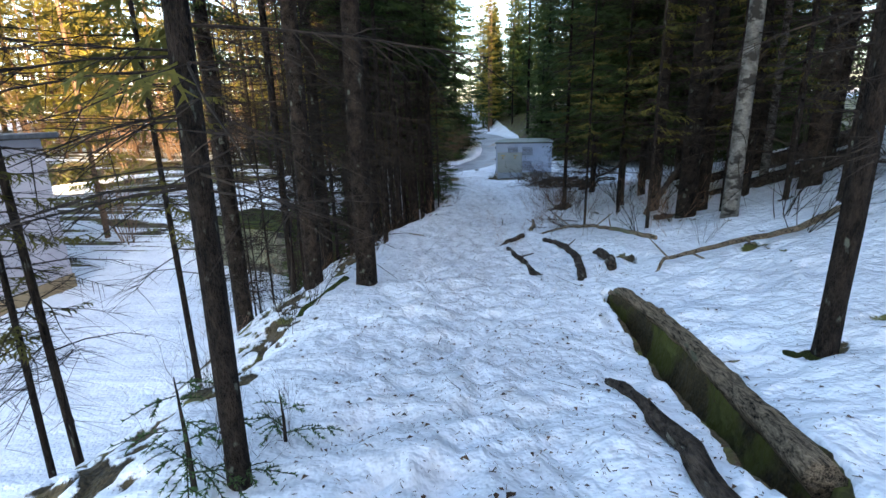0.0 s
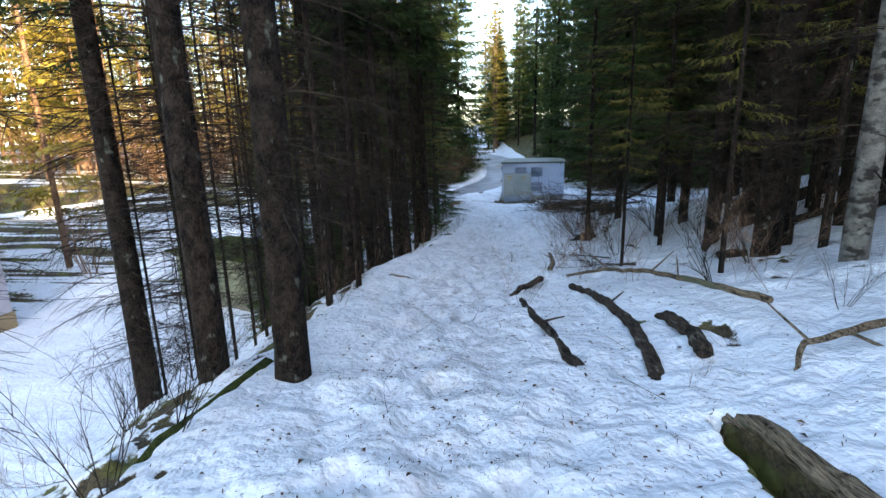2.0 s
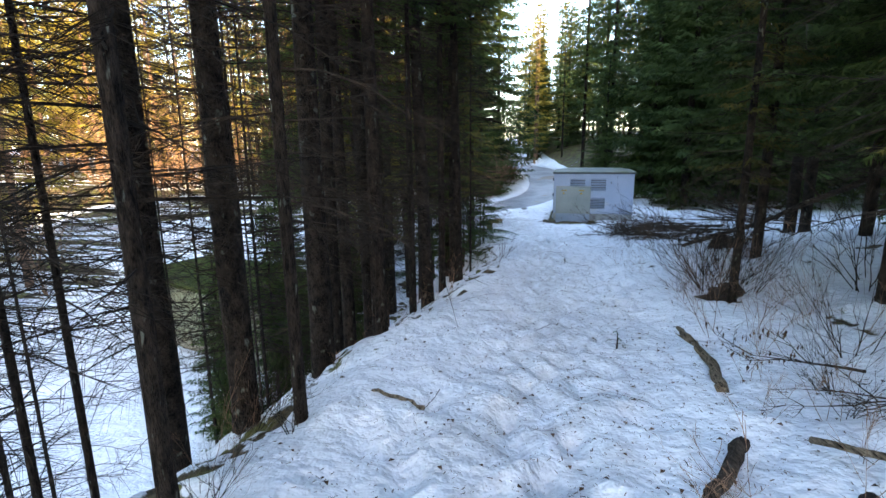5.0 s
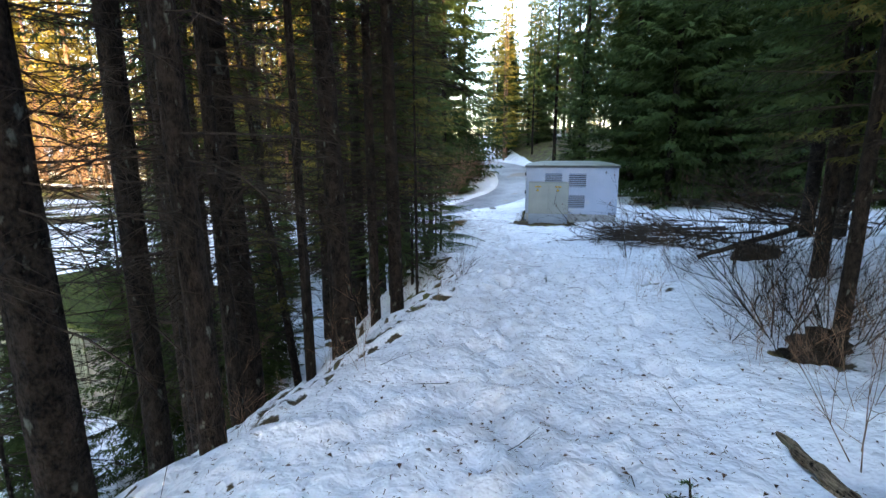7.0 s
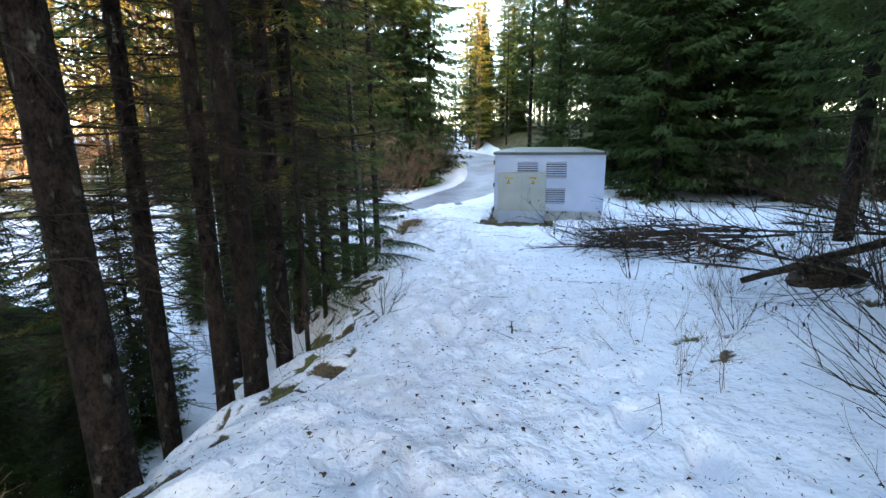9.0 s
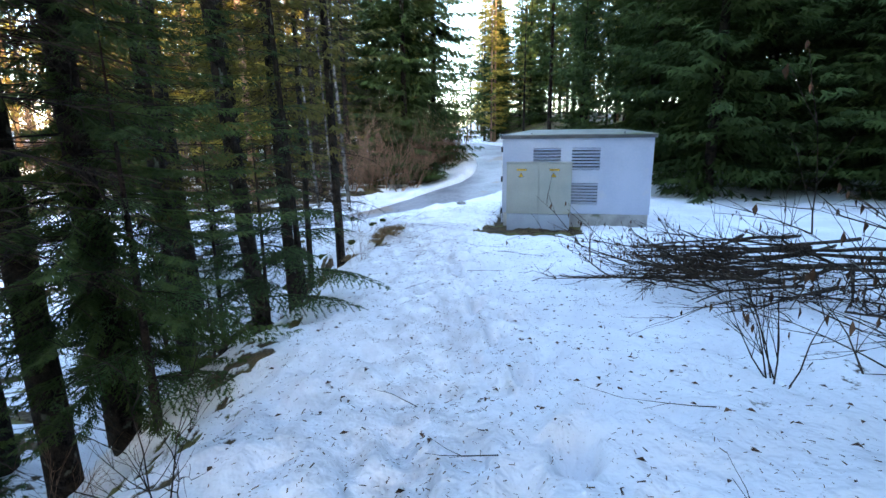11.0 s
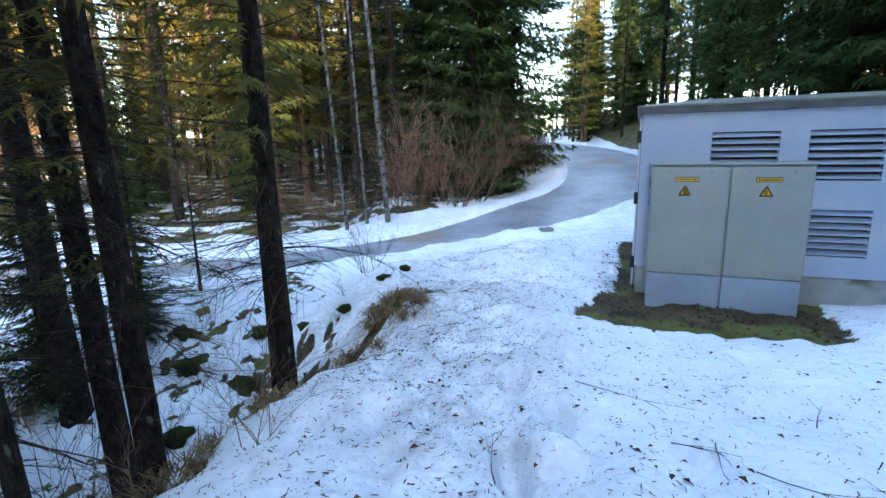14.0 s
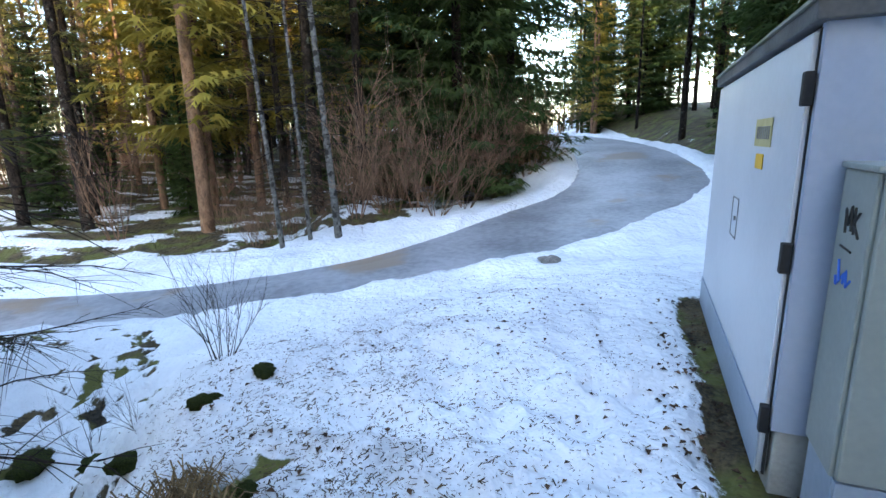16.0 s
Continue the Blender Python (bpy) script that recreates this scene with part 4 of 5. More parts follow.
log("thin dark log breaking out of the snow", ((1.3, 9.6), (1.26, 8.9), (1.24, 8.2), (1.3, 7.5), (1.34, 6.6), (1.38, 6.1)), 0.035, 0.038, 0.052, 3, DARK_LOG, ((0.5, (0.8, -0.5, 0.4), 0.3, 0.012),), ends=(-0.02, 0.0, 0.0, 0.0, -0.02, -0.12))
log("mossy dark log lying in the snow", ((2.14, 9.95), (2.2, 9.2), (2.2, 8.45), (2.14, 7.5), (1.94, 6.5), (1.86, 6.2)), 0.045, 0.048, 0.062, 4, DARK_LOG, ((0.4, (0.5, -0.4, 0.7), 0.25, 0.012),), ends=(-0.02, 0.0, 0.0, 0.0, -0.02, -0.12))
log("short dark stick across the end of a log", ((1.06, 9.65), (1.35, 9.95), (1.78, 10.5)), 0.09, 0.03, 0.05, 5, DARK_LOG, name="stick")
log("long thin fallen branch over the logs", ((2.2, 10.5), (2.5, 9.6), (2.8, 8.7), (2.9, 7.9), (3.1, 6.9)), 0.28, 0.02, 0.035, 6, LOG_BARK, ((0.3, (-0.6, 0.2, 0.5), 0.4, 0.01), (0.5, (0.6, 0.4, 0.3), 0.5, 0.01), (0.7, (-0.3, -0.4, 0.8), 0.35, 0.008)), name="fallen_branch")
log("forked grey branch lying on the snow", ((2.6, 5.85), (2.95, 6.25), (3.5, 6.35), (4.7, 6.3), (6.0, 6.9)), 0.12, 0.012, 0.05, 7, LOG_BARK, ((0.45, (0.3, -0.9, -0.1), 0.5, 0.012), (0.62, (-0.2, -0.9, 0.1), 0.4, 0.012), (0.3, (-0.3, 0.6, 0.4), 0.4, 0.01)), name="fallen_branch")
log("rotten dark log in the hollow", ((2.45, 8.0), (2.5, 7.5), (2.45, 6.9), (2.35, 6.5)), 0.06, 0.06, 0.07, 8, DARK_LOG)
log("dark log on the hillside", ((6.4, 11.6), (8.2, 11.2), (9.8, 11.5)), 0.14, 0.14, 0.18, 9, DARK_LOG)
log("thick dark fallen trunk on the hillside", ((6.6, 13.6), (9.0, 13.0), (11.5, 13.4)), 0.2, 0.15, 0.2, 10, DARK_LOG)
log("slim fallen log beside the path", ((2.58, 13.95), (2.52, 13.3), (2.41, 12.65), (2.31, 12.05), (2.12, 11.45)), 0.03, 0.028, 0.048, 11, LOG_BARK, ((0.5, (-0.5, 0.4, 0.3), 0.25, 0.008),))
log("leaning fallen tree propped on the brush", ((4.7, 18.9), (6.1, 18.4), (7.6, 17.6), (9.2, 16.9)), 0.12, 0.035, 0.075, 12, DARK_LOG, ((0.3, (0, -0.3, 1), 0.6, 0.018), (0.55, (-0.4, 0.6, 0.8), 0.7, 0.018)), name="fallen_tree", ends=(0.0, 0.35, 0.95, 1.3))
log("leaning dark trunk among the spruces", ((4.6, 10.9), (5.5, 10.6), (6.4, 10.3)), 0.1, 0.05, 0.08, 13, DARK_LOG, name="fallen_tree", ends=(0.0, 1.4, 2.9))
log("mossy edge log along the bank", ((-2.35, 3.6), (-2.05, 4.7), (-1.75, 5.75), (-1.5, 7.1)), -0.04, 0.06, 0.08, 14, MOSS)
log("cut branch lying in the slope snow", ((-1.1, 11.5), (-0.75, 11.2), (-0.35, 11.05)), 0.05, 0.008, 0.018, 15, LOG_BARK, name="fallen_branch")


def stump(label, x, y, r, tall, seed):
    rr, g = random.Random(seed), Geo()
    z = height(x, y, False)
    g.tube([(x, y, z - 0.15), (x, y, z + tall * 0.4), (x + 0.03, y, z + tall)], [r * 1.35, r, r * 0.85], 12, 0.15, rr)
    for k in range(5):
        a = k * 1.256 + rr.uniform(-0.3, 0.3)
        d, l = Vector((math.cos(a), math.sin(a), 0)), rr.uniform(0.2, 0.45)
        g.tube([Vector((x, y, z + tall * 0.3)), Vector((x, y, z + 0.03)) + d * l * 0.6, Vector((x, y, z - 0.12)) + d * l], [r * 0.6, r * 0.4, 0.02], 6, 0.1, rr)
    tagged(new("tree_stump", g.mesh("tree_stump", DARK_LOG, True)), label, "stump")


stump("dark uprooted stump beside the fallen tree", 5.6, 18.9, 0.25, 0.3, 2)
stump("pale broken stump on the bank", -0.1, 21.9, 0.05, 0.4, 5)


def twigs(g, p, d, length, r0, depth, r, spread=0.7, leaves=None, fork=4, sides=4, flat=1.0):
    """A branch that forks on and on, with withered leaves at the ends if asked."""
    pts, radii, q, way = [p], [r0], p.copy(), d.copy()
    for k in range(4):
        way = (way + Vector((r.uniform(-1, 1), r.uniform(-1, 1), r.uniform(-1, 1) * flat)) * 0.16).normalized()
        q = q + way * (length / 4)
        pts.append(q.copy())
        radii.append(max(0.0012, r0 * (1 - 0.2 * (k + 1))))
    g.tube(pts, radii, sides, cap=False)
    if depth:
        for k in range(fork):
            i = r.randint(1, 4)
            side = Vector((r.uniform(-1, 1), r.uniform(-1, 1), r.uniform(-0.5, 1) * flat)).normalized()
            twigs(g, pts[i], (way + side * spread).normalized(), length * r.uniform(0.4, 0.65), r0 * 0.55, depth - 1, r, spread, leaves, fork, 3, flat)
    elif leaves is not None and r.random() < 0.55:
        for e in (pts[-1], pts[2]):
            if r.random() < 0.6:
                s = r.uniform(0.018, 0.036)
                a = Vector((r.uniform(-1, 1), r.uniform(-1, 1), 0)).normalized() * s * 0.5
                c = Vector((-a.y, a.x, 0)) * 0.5
                leaves.quad(e, e + a - Vector((0, 0, s * 0.8)) + c, e - Vector((0, 0, s * 1.9)), e - a * 0.6 - Vector((0, 0, s * 0.9)) + c)


def cut_branch(x, y, lift, way, length, thick, seed, leafy_end=True, up=0.05):
    r, g, lv = random.Random(seed), Geo(), Geo()
    d = Vector((math.cos(radians(way)), math.sin(radians(way)), up)).normalized()
    twigs(g, Vector((0, 0, 0)), d, length, thick, 3, r, 0.75, lv if leafy_end else None, 4, 6, 0.3)
    ob = thing("cut_branch", pose(x, y, height(x, y, False) + lift), "cut branch with withered leaves lying in a heap" if leafy_end else "bare cut branch lying on the snow", "branch", "brush heap")
    part("stem", g.mesh("stem", DARK_LOG), ob)
    if lv.f:
        part("withered_foliage", lv.mesh("withered_foliage", DEAD_LEAF), ob, "dark curled leaves", kind="stuff")


rng = random.Random(11)
for k in range(13):  # heap between the kiosk and the hillside
    cut_branch(rng.uniform(5.6, 7.2), rng.uniform(21.8, 23.9), rng.uniform(0.06, 0.34), rng.uniform(135, 225), rng.uniform(1.2, 1.8), rng.uniform(0.018, 0.034), 100 + k, True, rng.uniform(-0.15, -0.02))
for k in range(6):  # branches reaching towards the path
    cut_branch(rng.uniform(5.0, 5.9), rng.uniform(21.6, 22.8), rng.uniform(0.06, 0.2), rng.uniform(150, 205), rng.uniform(1.1, 1.5), rng.uniform(0.018, 0.03), 130 + k, k % 2 == 0, rng.uniform(-0.08, 0.05))
for k in range(4):  # low heap beside the kiosk
    cut_branch(rng.uniform(5.4, 6.4), rng.uniform(22.2, 23.4), rng.uniform(0.05, 0.12), rng.uniform(165, 200), rng.uniform(1.0, 1.6), rng.uniform(0.012, 0.02), 150 + k, True, -0.04)
for k in range(3):  # brush beside the slim log
    cut_branch(rng.uniform(3.0, 3.5), rng.uniform(10.9, 11.7), 0.08, rng.uniform(150, 200), 0.8, 0.014, 190 + k, k == 1, 0.0)
for k in range(14):  # tangle round the fallen tree
    cut_branch(rng.uniform(5.0, 7.5), rng.uniform(17.4, 19.6), rng.uniform(0.1, 0.6), rng.uniform(110, 230), rng.uniform(1.2, 1.9), rng.uniform(0.012, 0.022), 170 + k, k % 3 != 0, rng.uniform(-0.05, 0.3))


for k in range(6):  # bare poles in the heap
    y = rng.uniform(22.0, 24.4)
    log("bare dark pole lying in the brush heap", ((rng.uniform(4.3, 5.0), y + rng.uniform(-0.5, 0.2)), (6.2, y), (rng.uniform(7.2, 8.4), y + rng.uniform(-1.0, 1.0))), rng.uniform(0.08, 0.3), 0.008, rng.uniform(0.018, 0.032), 60 + k, DARK_LOG, ((0.4, (-0.7, 0.5, 0.3), 0.4, 0.007), (0.6, (-0.7, -0.5, 0.2), 0.4, 0.007)), name="pole", ends=(0.0,))


def shrub_mesh(seed, tall, stems, spread, depth=2, thick=0.008, fork=4):
    r, g = random.Random(seed), Geo()
    for k in range(stems):
        a = r.uniform(0, 6.283)
        d = Vector((math.cos(a) * spread * r.random(), math.sin(a) * spread * r.random(), 1)).normalized()
        twigs(g, Vector((math.cos(a) * 0.08, math.sin(a) * 0.08, -0.05)), d, tall * r.uniform(0.6, 1.0), thick, depth, r, 0.55, None, fork, 3)
    return g


THICK_SHRUB = [shrub_mesh(k, 1.5, 10, 0.8, 2, 0.009, 5).mesh("twig_mass", SHRUB) for k in range(3)]
THIN_SHRUB = [shrub_mesh(10 + k, 1.0, 3, 0.8, 3, 0.0042, 3).mesh("twig_mass", SHRUB) for k in range(4)]
DARK_SHRUB = [shrub_mesh(20 + k, 1.2, 6, 1.0, 2, 0.008, 4).mesh("twig_mass", TWIG) for k in range(3)]


def shrub(meshes, x, y, size, label, group, r):
    ob = tagged(new("shrub", r.choice(meshes)), label, "shrub", group)
    ob.matrix_basis = pose(x, y, height(x, y, False), 0, 0, r.uniform(0, 360)) @ Matrix.Diagonal((size, size, size, 1))


rng = random.Random(21)
made = 0
while made < 62:  # reddish brown scrub on the inside of the road's bend
    x, y = rng.uniform(-5.2, 5.3), rng.uniform(34.8, 48.3)
    d = road_near(x, y)[0]
    if 2.2 < d < 4.9 and x < 5.6 and (y > 36 or x < 2.2):
        shrub(THICK_SHRUB, x, y, rng.uniform(0.85, 1.5) * (0.55 if x < -1.5 else 1), "dense reddish brown leafless scrub beside the road", "roadside scrub", rng)
        made += 1
for k in range(45):  # sunlit scrub along the far side of the field
    x, y = rng.uniform(-34, -15.5), rng.uniform(2, 44)
    if road_near(x, y)[0] > 2.5 and not (-26 < x < -13 and 11 < y < 20):
        shrub(THICK_SHRUB, x, y, rng.uniform(1.8, 3.6), "tall brown leafless scrub at the field's edge", "field scrub", rng)
for k in range(36):  # undergrowth beyond the road
    x, y = rng.uniform(-19, 1.8), rng.uniform(34.2, 53)
    if road_near(x, y)[0] > 2.4:
        shrub(THICK_SHRUB if k % 3 else DARK_SHRUB, x, y, rng.uniform(0.8, 1.7), "brown leafless undergrowth beneath the forest", "forest undergrowth", rng)
for x, y, s in ((3.5, 14.5, 0.6), (3.4, 14.7, 0.7), (3.65, 14.6, 0.8), (3.8, 14.9, 0.8), (5.3, 18.6, 0.8), (5.7, 18.8, 0.9), (3.2, 15.2, 0.5), (4.0, 15.0, 0.7), (4.1, 14.8, 0.8), (3.7, 15.2, 0.6), (4.2, 15.3, 0.7), (3.7, 15.7, 0.7), (3.9, 16.0, 0.8), (4.1, 15.6, 0.9), (3.5, 15.3, 0.5), (-1.1, 2.1, 0.3), (-0.95, 2.5, 0.3), (-1.35, 2.4, 0.35), (2.9, 11.3, 0.5), (2.7, 10.9, 0.45)):
    shrub(DARK_SHRUB, x, y, s, "low dark tangle of dead twigs", "undergrowth", rng)
for k in range(18):
    x, y = rng.uniform(2.7, 5.5), rng.uniform(7.5, 19)
    shrub(THIN_SHRUB, x, y, rng.uniform(0.5, 1.1), "thin leafless shrub standing in the snow", "undergrowth", rng)
for k in range(44):
    y = rng.uniform(3, 25)
    x = lerp(y, EDGE_Y, EDGE_X) - rng.uniform(0.0, 1.6)
    shrub(THIN_SHRUB + DARK_SHRUB, x, y, rng.uniform(0.35, 0.85), "leafless twiggy shrub on the bank's edge", "undergrowth", rng)
for k in range(26):  # dark twigs in the gully
    shrub(DARK_SHRUB, rng.uniform(-4.0, -0.2), rng.uniform(23.5, 29.5), rng.uniform(0.3, 0.7), "low dark tangle of dead twigs", "undergrowth", rng)
for k in range(40):
    shrub(DARK_SHRUB, rng.uniform(3.3, 9), rng.uniform(6, 20), rng.uniform(0.4, 1.3), "dark leafless brush under the spruces", "undergrowth", rng)
for x, y, s in ((1.25, 9.0, 0.9), (1.05, 9.6, 0.7), (2.1, 10.9, 0.6), (2.3, 10.3, 0.7), (3.1, 16.5, 0.7), (2.9, 17.4, 0.5), (2.95, 14.4, 0.7), (3.4, 15.0, 0.7), (1.95, 6.0, 0.4), (3.77, 7.8, 0.9), (3.6, 8.2, 0.7), (4.1, 8.6, 0.9), (4.6, 10.1, 1.0), (2.6, 10.9, 0.8), (2.45, 11.6, 0.8), (2.9, 12.4, 0.9)):
    shrub(THIN_SHRUB, x, y, s, "thin leafless shrub standing in the snow", "undergrowth", rng)


# ---- young spruces with needles seen close ----
def bough(g, n, p, d, length, r, drop=0.25, level=2):
    """A spruce bough: a thin stem with rows of needles and side boughs."""
    side = d.cross(Vector((0, 0, 1))).normalized()
    steps = max(4, int(length / 0.03))
    pts = [p + d * (length * k / steps) - Vector((0, 0, drop * length * (k / steps) ** 2)) for k in range(steps + 1)]
    g.tube(pts[::max(1, steps // 4)] + [pts[-1]], [0.002 + 0.004 * length * (1 - k / 6) for k in range(len(pts[::max(1, steps // 4)]) + 1)], 4, cap=False)
    for k in range(steps):
        a = pts[k]
        f = (pts[k + 1] - a).normalized()
        for j in range(5):
            t = r.uniform(0, 1)
            b = a.lerp(pts[k + 1], t)
            w = (f * 0.7 + side * (r.choice((-1, 1)) * r.uniform(0.4, 1)) + Vector((0, 0, r.uniform(-0.3, 0.6)))).normalized() * r.uniform(0.018, 0.03)
            o = f * 0.006
            n.tri(b - o, b + o, b + w)
    if level:
        for k in range(2, steps, 3 if level == 2 else 2):
            for s in (-1, 1):
                l = length * (0.5 if level == 2 else 0.45) * (1.05 - k / steps) * r.uniform(0.7, 1.1)
                if l > 0.05:
                    bough(g, n, pts[k], (d * 0.75 + side * s * 0.8 + Vector((0, 0, -0.15))).normalized(), l, r, drop * 1.3, level - 1)


def young_spruce(x, y, tall, boughs, seed, label, start=0.2, length=0.7, base=0.0):
    r, g, n = random.Random(seed), Geo(), Geo()
    g.tube([(0, 0, -0.1), (0.01, 0, tall * 0.5), (0, 0.01, tall)], [0.012 + 0.008 * tall, 0.008 + 0.004 * tall, 0.003], 8)
    for k in range(boughs):
        z = start + (tall - start) * (k + 0.5) / boughs
        a = k * 2.4 + r.uniform(-0.4, 0.4)
        bough(g, n, Vector((0, 0, z)), Vector((math.cos(a), math.sin(a), 0.12)).normalized(), length * (1.1 - 0.8 * z / tall) * r.uniform(0.8, 1.1), r)
    ob = thing("young_spruce", pose(x, y, height(x, y, False) + base), label, "tree", "young spruces")
    part("stem", g.mesh("stem", TWIG), ob)
    part("needles", n.mesh("needles", NEEDLE_NEAR), ob, "short green needles", kind="stuff")
    return ob


young_spruce(0.2, 22.3, 2.3, 14, 1, "young spruce with green boughs hanging over the path", 0.45, 1.15)
young_spruce(-0.75, 22.4, 2.6, 14, 2, "young spruce with green boughs on the bank", 0.3, 0.9)
young_spruce(0.1, 21.6, 1.9, 15, 11, "young spruce with green boughs hanging over the path", 0.35, 1.1)
young_spruce(-0.35, 20.4, 3.0, 20, 12, "young spruce with green boughs hanging over the path", 0.35, 1.0)
young_spruce(-0.9, 21.0, 2.6, 12, 13, "young spruce with green boughs on the bank", 0.3, 1.0)
young_spruce(1.58, 12.68, 0.22, 5, 3, "tiny spruce seedling poking from the snow", 0.06, 0.13)
young_spruce(1.9, 17.9, 0.14, 4, 4, "tiny spruce seedling poking from the snow", 0.04, 0.10)
young_spruce(-1.25, 2.0, 0.6, 9, 5, "low dark spruce sprout at the foot of a trunk", 0.05, 0.5)
young_spruce(-0.95, 2.45, 0.35, 6, 6, "low dark spruce sprout at the foot of a trunk", 0.05, 0.35)
young_spruce(-1.5, 23.6, 2.3, 14, 8, "young spruce with green boughs on the bank", 0.3, 0.9)
young_spruce(-2.6, 25.0, 3.1, 12, 9, "young spruce with green boughs in the gully", 0.3, 1.1)
young_spruce(-3.4, 25.6, 3.4, 12, 10, "young spruce with green boughs in the gully", 0.3, 1.2)
young_spruce(-3.4, 29.5, 2.3, 14, 7, "young spruce beside the road bank", 0.3, 0.8)


# ---- loose shed in the hollow ----
PLANK = material("weathered_green_grey_planks", (0.10, 0.11, 0.075), (0.20, 0.205, 0.14), 0.9, 3, 0.5, (1, 1, 0.2), per_object=0.25)
SHED_WALL = material("mossy_concrete", (0.10, 0.095, 0.075), (0.20, 0.19, 0.15), 0.95, 1.5, 0.5, spots=((0.07, 0.085, 0.035), 1.2, 0.55))
PALE = material("pale_rendered_wall", (0.42, 0.39, 0.42), (0.52, 0.49, 0.52), 0.9, 0.8, 0.2, fine=20)
TAN = material("tan_base_course", (0.26, 0.19, 0.11), (0.36, 0.27, 0.16), 0.9, 1.2, 0.3)
shed = thing("shed", pose(-10.6, 21.6, -5.15, 0, 0, -27), "old low shed of grey-green planks with a mossy roof", "shed")
part("wall", bevelled("wall", [(0, 0.06, -0.2, 5.6, 2.6, 1.95)], SHED_WALL, 0.02), shed)
part("roof", bevelled("roof", [(-0.2, -0.25, 1.953, 5.8, 2.8, 2.07)], MOSS, 0.03), shed, "mossy flat roof")
plank = bevelled("plank", [(-0.065, 0.0, 0.25, 0.065, 0.03, 1.9)], PLANK, 0.006)
for k in range(27):
    part("plank", plank, shed, m=pose(0.1 + k * 0.15, 0.02, 0.02 * math.sin(k * 7)))
part("opening", bevelled("opening", [(4.15, 0.035, 1.62, 4.7, 0.058, 1.84)], BLACK, 0.004), shed, "dark gap under the eaves")
hut = thing("building", pose(-14.9, 18.8, -5.15, 0, 0, 83), "pale rendered building with a tan base beyond the field", "building")
part("wall", bevelled("wall", [(-9, 0, 0.6, 0, 6, 5.9)], PALE, 0.03), hut)
part("base_course", bevelled("base_course", [(-9.04, -0.04, -0.3, 0.04, 6.04, 0.6)], TAN, 0.02), hut, "tan base course")
part("roof", bevelled("roof", [(-9.4, -0.4, 5.903, 0.4, 6.4, 6.1)], ROOF, 0.03), hut)


# ---- small things on the ground ----
def clump_mesh(seed, blades, tall, spread, mat):
    r, g = random.Random(seed), Geo()
    for k in range(blades):
        a, b = r.uniform(0, 6.283), r.uniform(0, 6.283)
        p = Vector((math.cos(a), math.sin(a), 0)) * spread * r.random()
        l = tall * r.uniform(0.5, 1.2)
        d = Vector((math.cos(b), math.sin(b), r.uniform(0.0, 0.35))).normalized()
        w = Vector((-d.y, d.x, 0)).normalized() * 0.004
        q = p + d * l * 0.5 + Vector((0, 0, 0.05))
        e = p + d * l - Vector((0, 0, l * 0.25))
        g.quad(p - w, p + w, q + w * 0.8, q - w * 0.8)
        g.tri(q - w * 0.8, q + w * 0.8, e)
    return g.mesh("grass_clump", mat)


CLUMPS = [clump_mesh(k, 90, 0.2, 0.14, GRASS) for k in range(3)]
rng = random.Random(31)
for k in range(34):  # withered grass on the shoulder of the gully
    y = rng.uniform(24.9, 27.6)
    x = 0.24 + (y - 26.28) * 0.42 + rng.gauss(0, 0.2)
    ob = tagged(new("grass_clump", rng.choice(CLUMPS)), "flattened withered brown grass", "grass", "withered grass")
    ob.matrix_basis = pose(x, y, height(x, y), 0, 0, rng.uniform(0, 360)) @ Matrix.Diagonal((*[rng.uniform(0.7, 1.3)] * 3, 1))


def lump_mesh(seed, mat, flat=0.5):
    bm = bmesh.new()
    bmesh.ops.create_icosphere(bm, subdivisions=3, radius=1)
    for v in bm.verts:
        k = 1 + 0.5 * noise.noise(v.co * 1.6 + Vector((seed * 7.1, 0, 0))) + 0.35 * noise.noise(v.co * 4 + Vector((seed, 3, 0)))
        v.co = Vector((v.co.x * k, v.co.y * k, v.co.z * k * flat))
    me = bpy.data.meshes.new("lump")
    bm.to_mesh(me)
    bm.free()
    me.materials.append(mat)
    me.polygons.foreach_set("use_smooth", [True] * len(me.polygons))
    return me


MOSS_LUMPS = [lump_mesh(k, MOSS) for k in range(4)]
DARK_LUMPS = [lump_mesh(20 + k, DARK_LOG, 0.6) for k in range(3)]
STONES = [lump_mesh(10 + k, STONE, 0.6) for k in range(3)]
for x, y, s in ((-0.68, 26.52, 0.16), (-0.31, 28.11, 0.14), (0.18, 28.23, 0.11), (0.36, 28.60, 0.10), (-1.23, 27.50, 0.24), (-1.71, 27.87, 0.26), (-2.08, 27.01, 0.24), (-1.10, 28.60, 0.17), (-2.57, 28.11, 0.30), (-0.49, 27.32, 0.12), (-1.47, 26.65, 0.19), (-0.98, 25.91, 0.17), (-1.90, 28.72, 0.24), (-0.61, 25.30, 0.12), (-3.05, 28.60, 0.24), (0.67, 27.01, 0.10), (0.91, 27.50, 0.07)):
    ob = tagged(new("mossy_stone", rng.choice(MOSS_LUMPS)), "dark mossy stone showing through the snow", "stone", "mossy stones")
    ob.matrix_basis = pose(x, y, height(x, y, False), 0, 0, rng.uniform(0, 360)) @ Matrix.Diagonal((s * 0.85, s * 0.65, s * 0.8, 1))
for x, y, s in ((2.34, 32.3, 0.1),):
    ob = tagged(new("stone", STONES[0]), "small grey stone lying on the snow", "stone")
    ob.matrix_basis = pose(x, y, height(x, y, False) + s * 0.4, 0, 0, 20) @ Matrix.Diagonal((s * 1.4, s, s, 1))
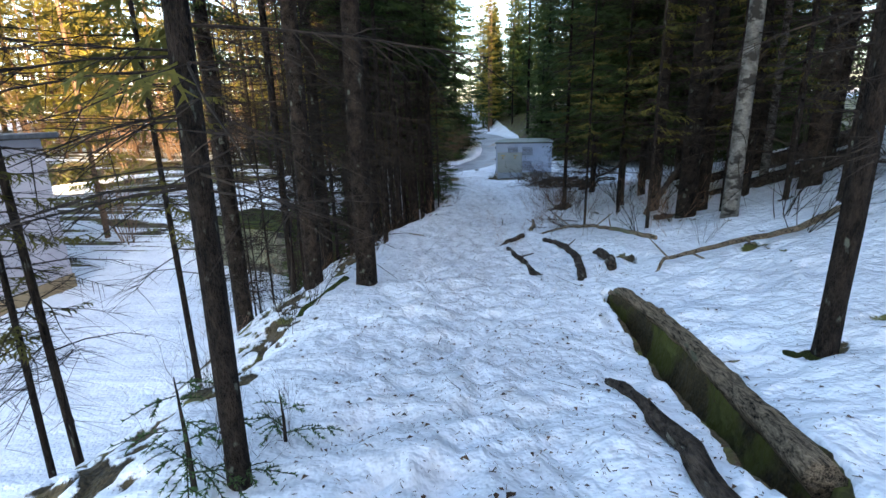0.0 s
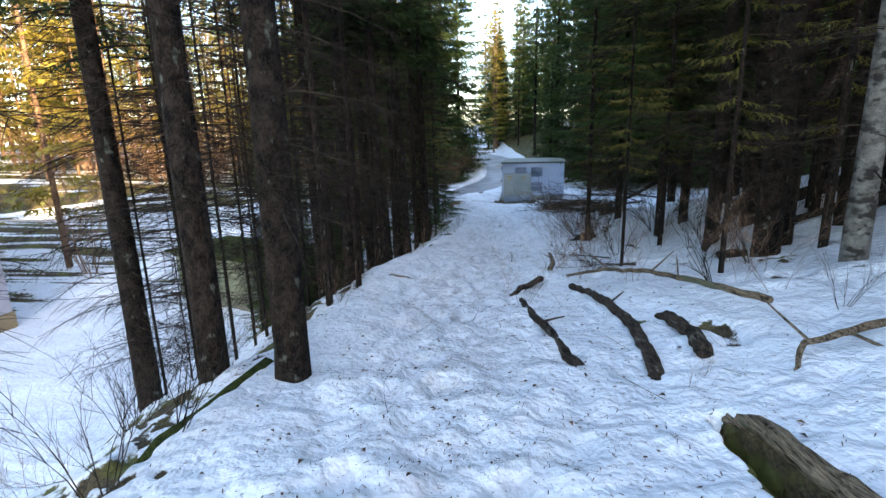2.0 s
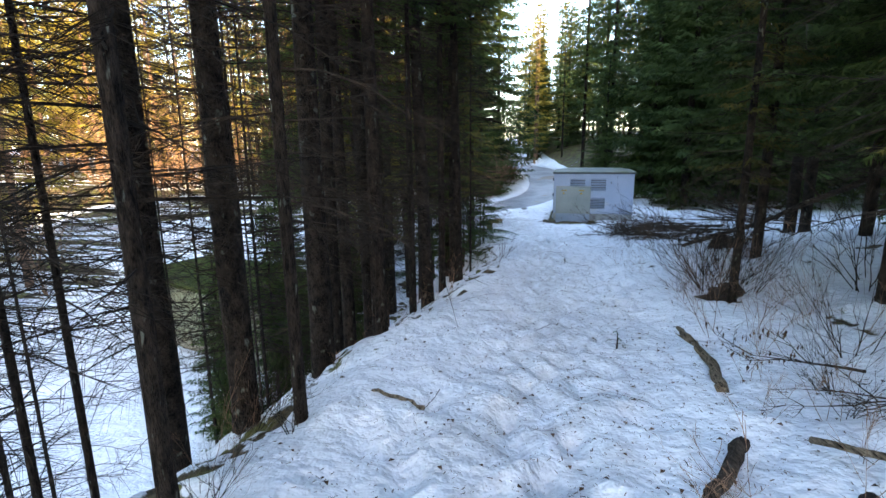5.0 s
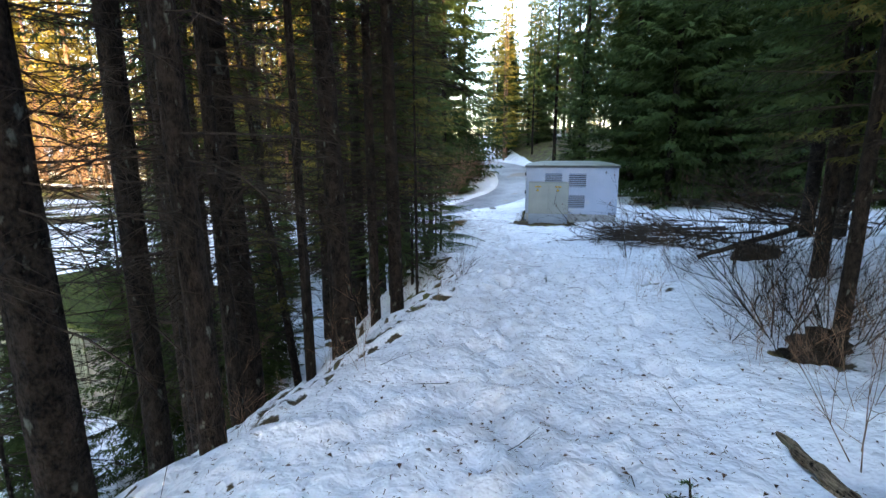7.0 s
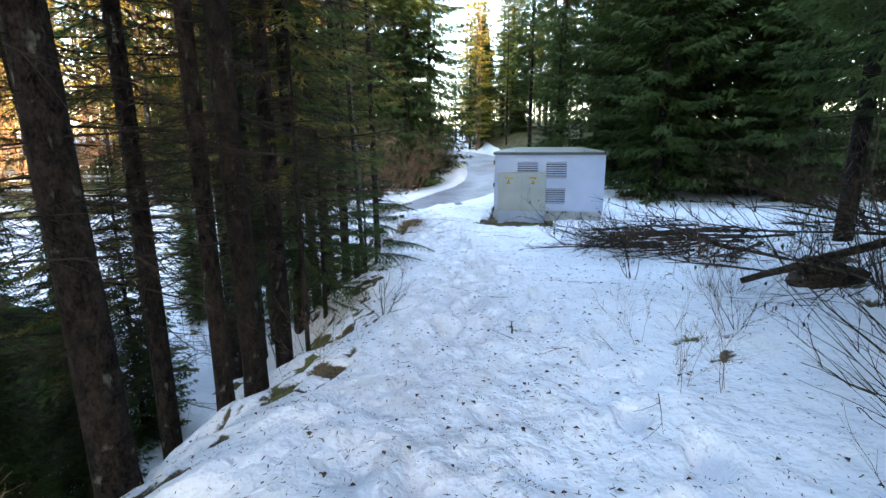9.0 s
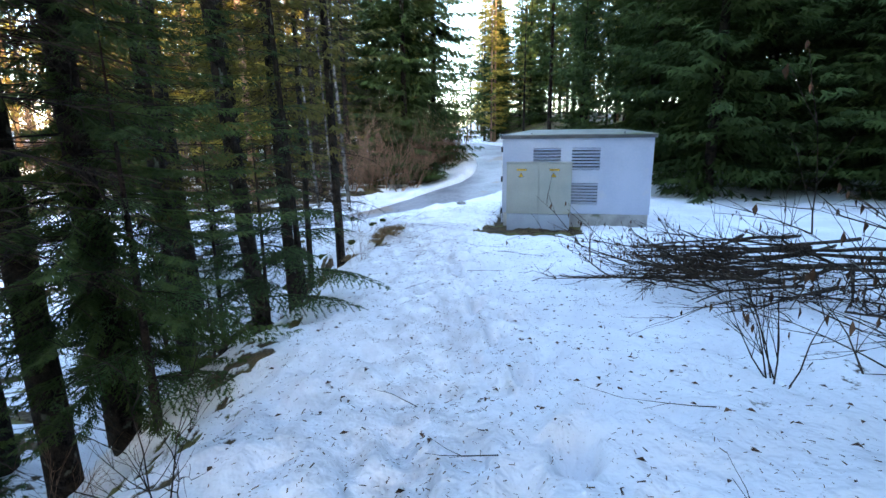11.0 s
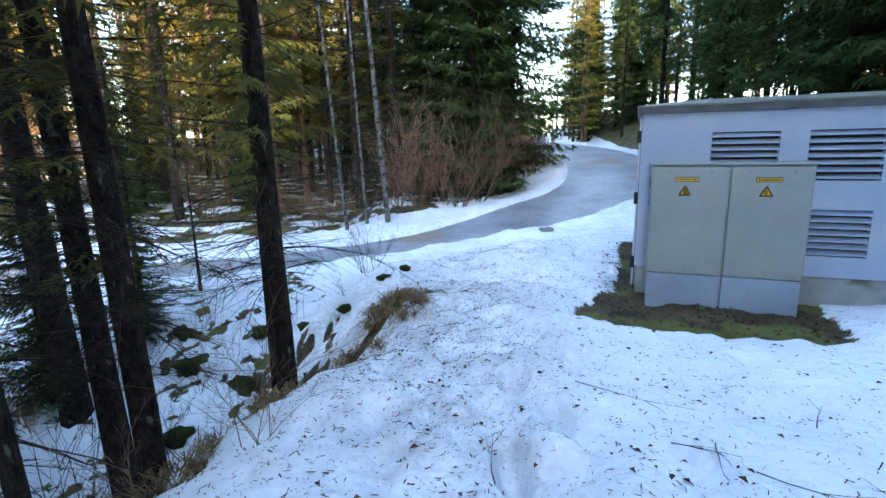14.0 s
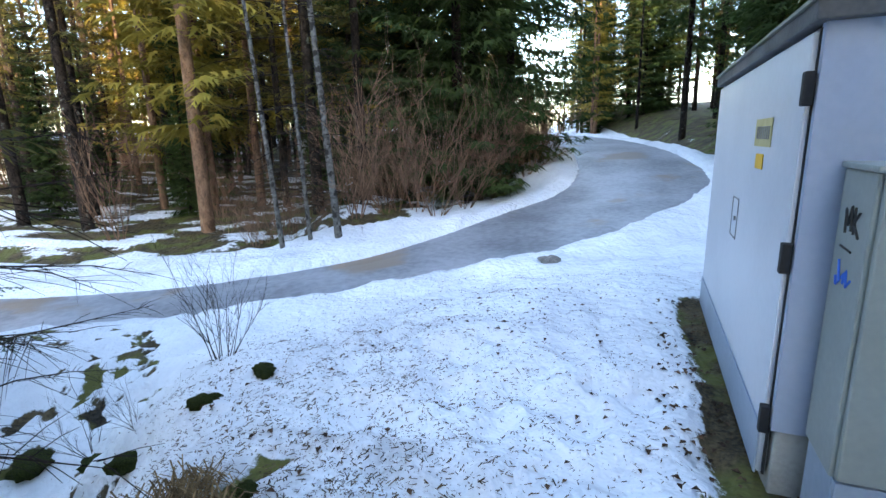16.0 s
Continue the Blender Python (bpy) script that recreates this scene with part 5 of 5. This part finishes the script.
for x, y, s in ((3.5, 14.6, 0.17), (3.75, 14.75, 0.2), (5.5, 18.7, 0.22), (5.9, 18.9, 0.24), (4.9, 10.6, 0.16)):
    ob = tagged(new("root_mound", rng.choice(DARK_LUMPS)), "dark mound of roots and soil under the brush", "mound", "root mounds")
    ob.matrix_basis = pose(x, y, height(x, y, False), 0, 0, rng.uniform(0, 360)) @ Matrix.Diagonal((s * 1.2, s, s * 1.1, 1))
ob = tagged(new("moss_patch", MOSS_LUMPS[1]), "dark moss round the foot of a trunk", "moss")
ob.matrix_basis = pose(2.75, 3.2, height(2.75, 3.2, False) - 0.02) @ Matrix.Diagonal((0.2, 0.2, 0.07, 1))

# needles, bark chips, twigs and leaves strewn on the snow
litter = Geo()
rng = random.Random(41)
for k in range(58000):
    y = rng.uniform(0.8, 32)
    x = rng.gauss(lerp(y, (-1, 8, 14, 21.4, 30), (0.2, 0.5, 1.2, 1.8, 1.5)), 1.1) if k % 2 else rng.uniform(-1.0, 7)
    if k % 5 == 0:  # thick on the shoulder of the gully
        x, y = rng.gauss(1.0, 0.7), rng.gauss(27.3, 1.3)
    z = height(x, y) + 0.004
    a, l = rng.uniform(0, 6.283), rng.choice((0.004, 0.005, 0.006, 0.008, 0.010, 0.013, 0.018))
    d = Vector((math.cos(a), math.sin(a), rng.uniform(-0.05, 0.15))) * l
    w = Vector((-d.y, d.x, 0)).normalized() * (0.001 + l * rng.uniform(0.03, 0.16))
    p = Vector((x, y, z))
    litter.quad(p - d - w, p - d + w, p + d + w + Vector((0, 0, 0.003)), p + d - w)
tagged(new("needle_litter", litter.mesh("needle_litter", LITTER)), "brown needles and bark chips strewn on the snow", "litter", kind="stuff")
leaves = Geo()
for k in range(2300):
    y = rng.uniform(1, 31)
    x = rng.gauss(lerp(y, (-1, 8, 14, 21.4, 30), (0.3, 0.6, 1.4, 2.4, 2.2)), 1.2)
    if k > 1700:
        q = KIOSK @ Vector((rng.uniform(-0.35, 1.3), rng.uniform(-0.55, 0.02), 0))
        if k > 2150:
            q = KIOSK @ Vector((rng.uniform(-0.38, -0.1), rng.uniform(0, 2.2), 0))
        x, y = q.x, q.y
    p, a, s = Vector((x, y, height(x, y) + 0.008)), rng.uniform(0, 6.283), rng.uniform(0.009, 0.028)
    u, v = Vector((math.cos(a), math.sin(a), 0)) * s, Vector((-math.sin(a), math.cos(a), 0)) * s * 0.6
    lift = Vector((0, 0, s * rng.uniform(0.2, 0.7)))
    leaves.quad(p - u, p - v + lift, p + u, p + v + lift)
tagged(new("fallen_foliage", leaves.mesh("fallen_foliage", DEAD_LEAF)), "scattered dark withered leaves", "leaves", kind="stuff")
for k in range(70):  # single twigs on the snow
    y = rng.uniform(2, 28)
    x = rng.gauss(lerp(y, (-1, 8, 14, 21.4, 30), (0.3, 0.8, 1.6, 2.7, 1.7)), 1.3)
    g = Geo()
    a, l = rng.uniform(0, 6.283), rng.uniform(0.15, 0.55)
    twigs(g, Vector((0, 0, 0.008)), Vector((math.cos(a), math.sin(a), 0.02)), l, 0.004, 1, rng, 0.5, None, 2, 3, 0.1)
    ob = tagged(new("twig", g.mesh("twig", TWIG)), "thin dark twig lying on the snow", "twig", "twigs on the snow")
    ob.matrix_basis = pose(x, y, height(x, y) + 0.005)
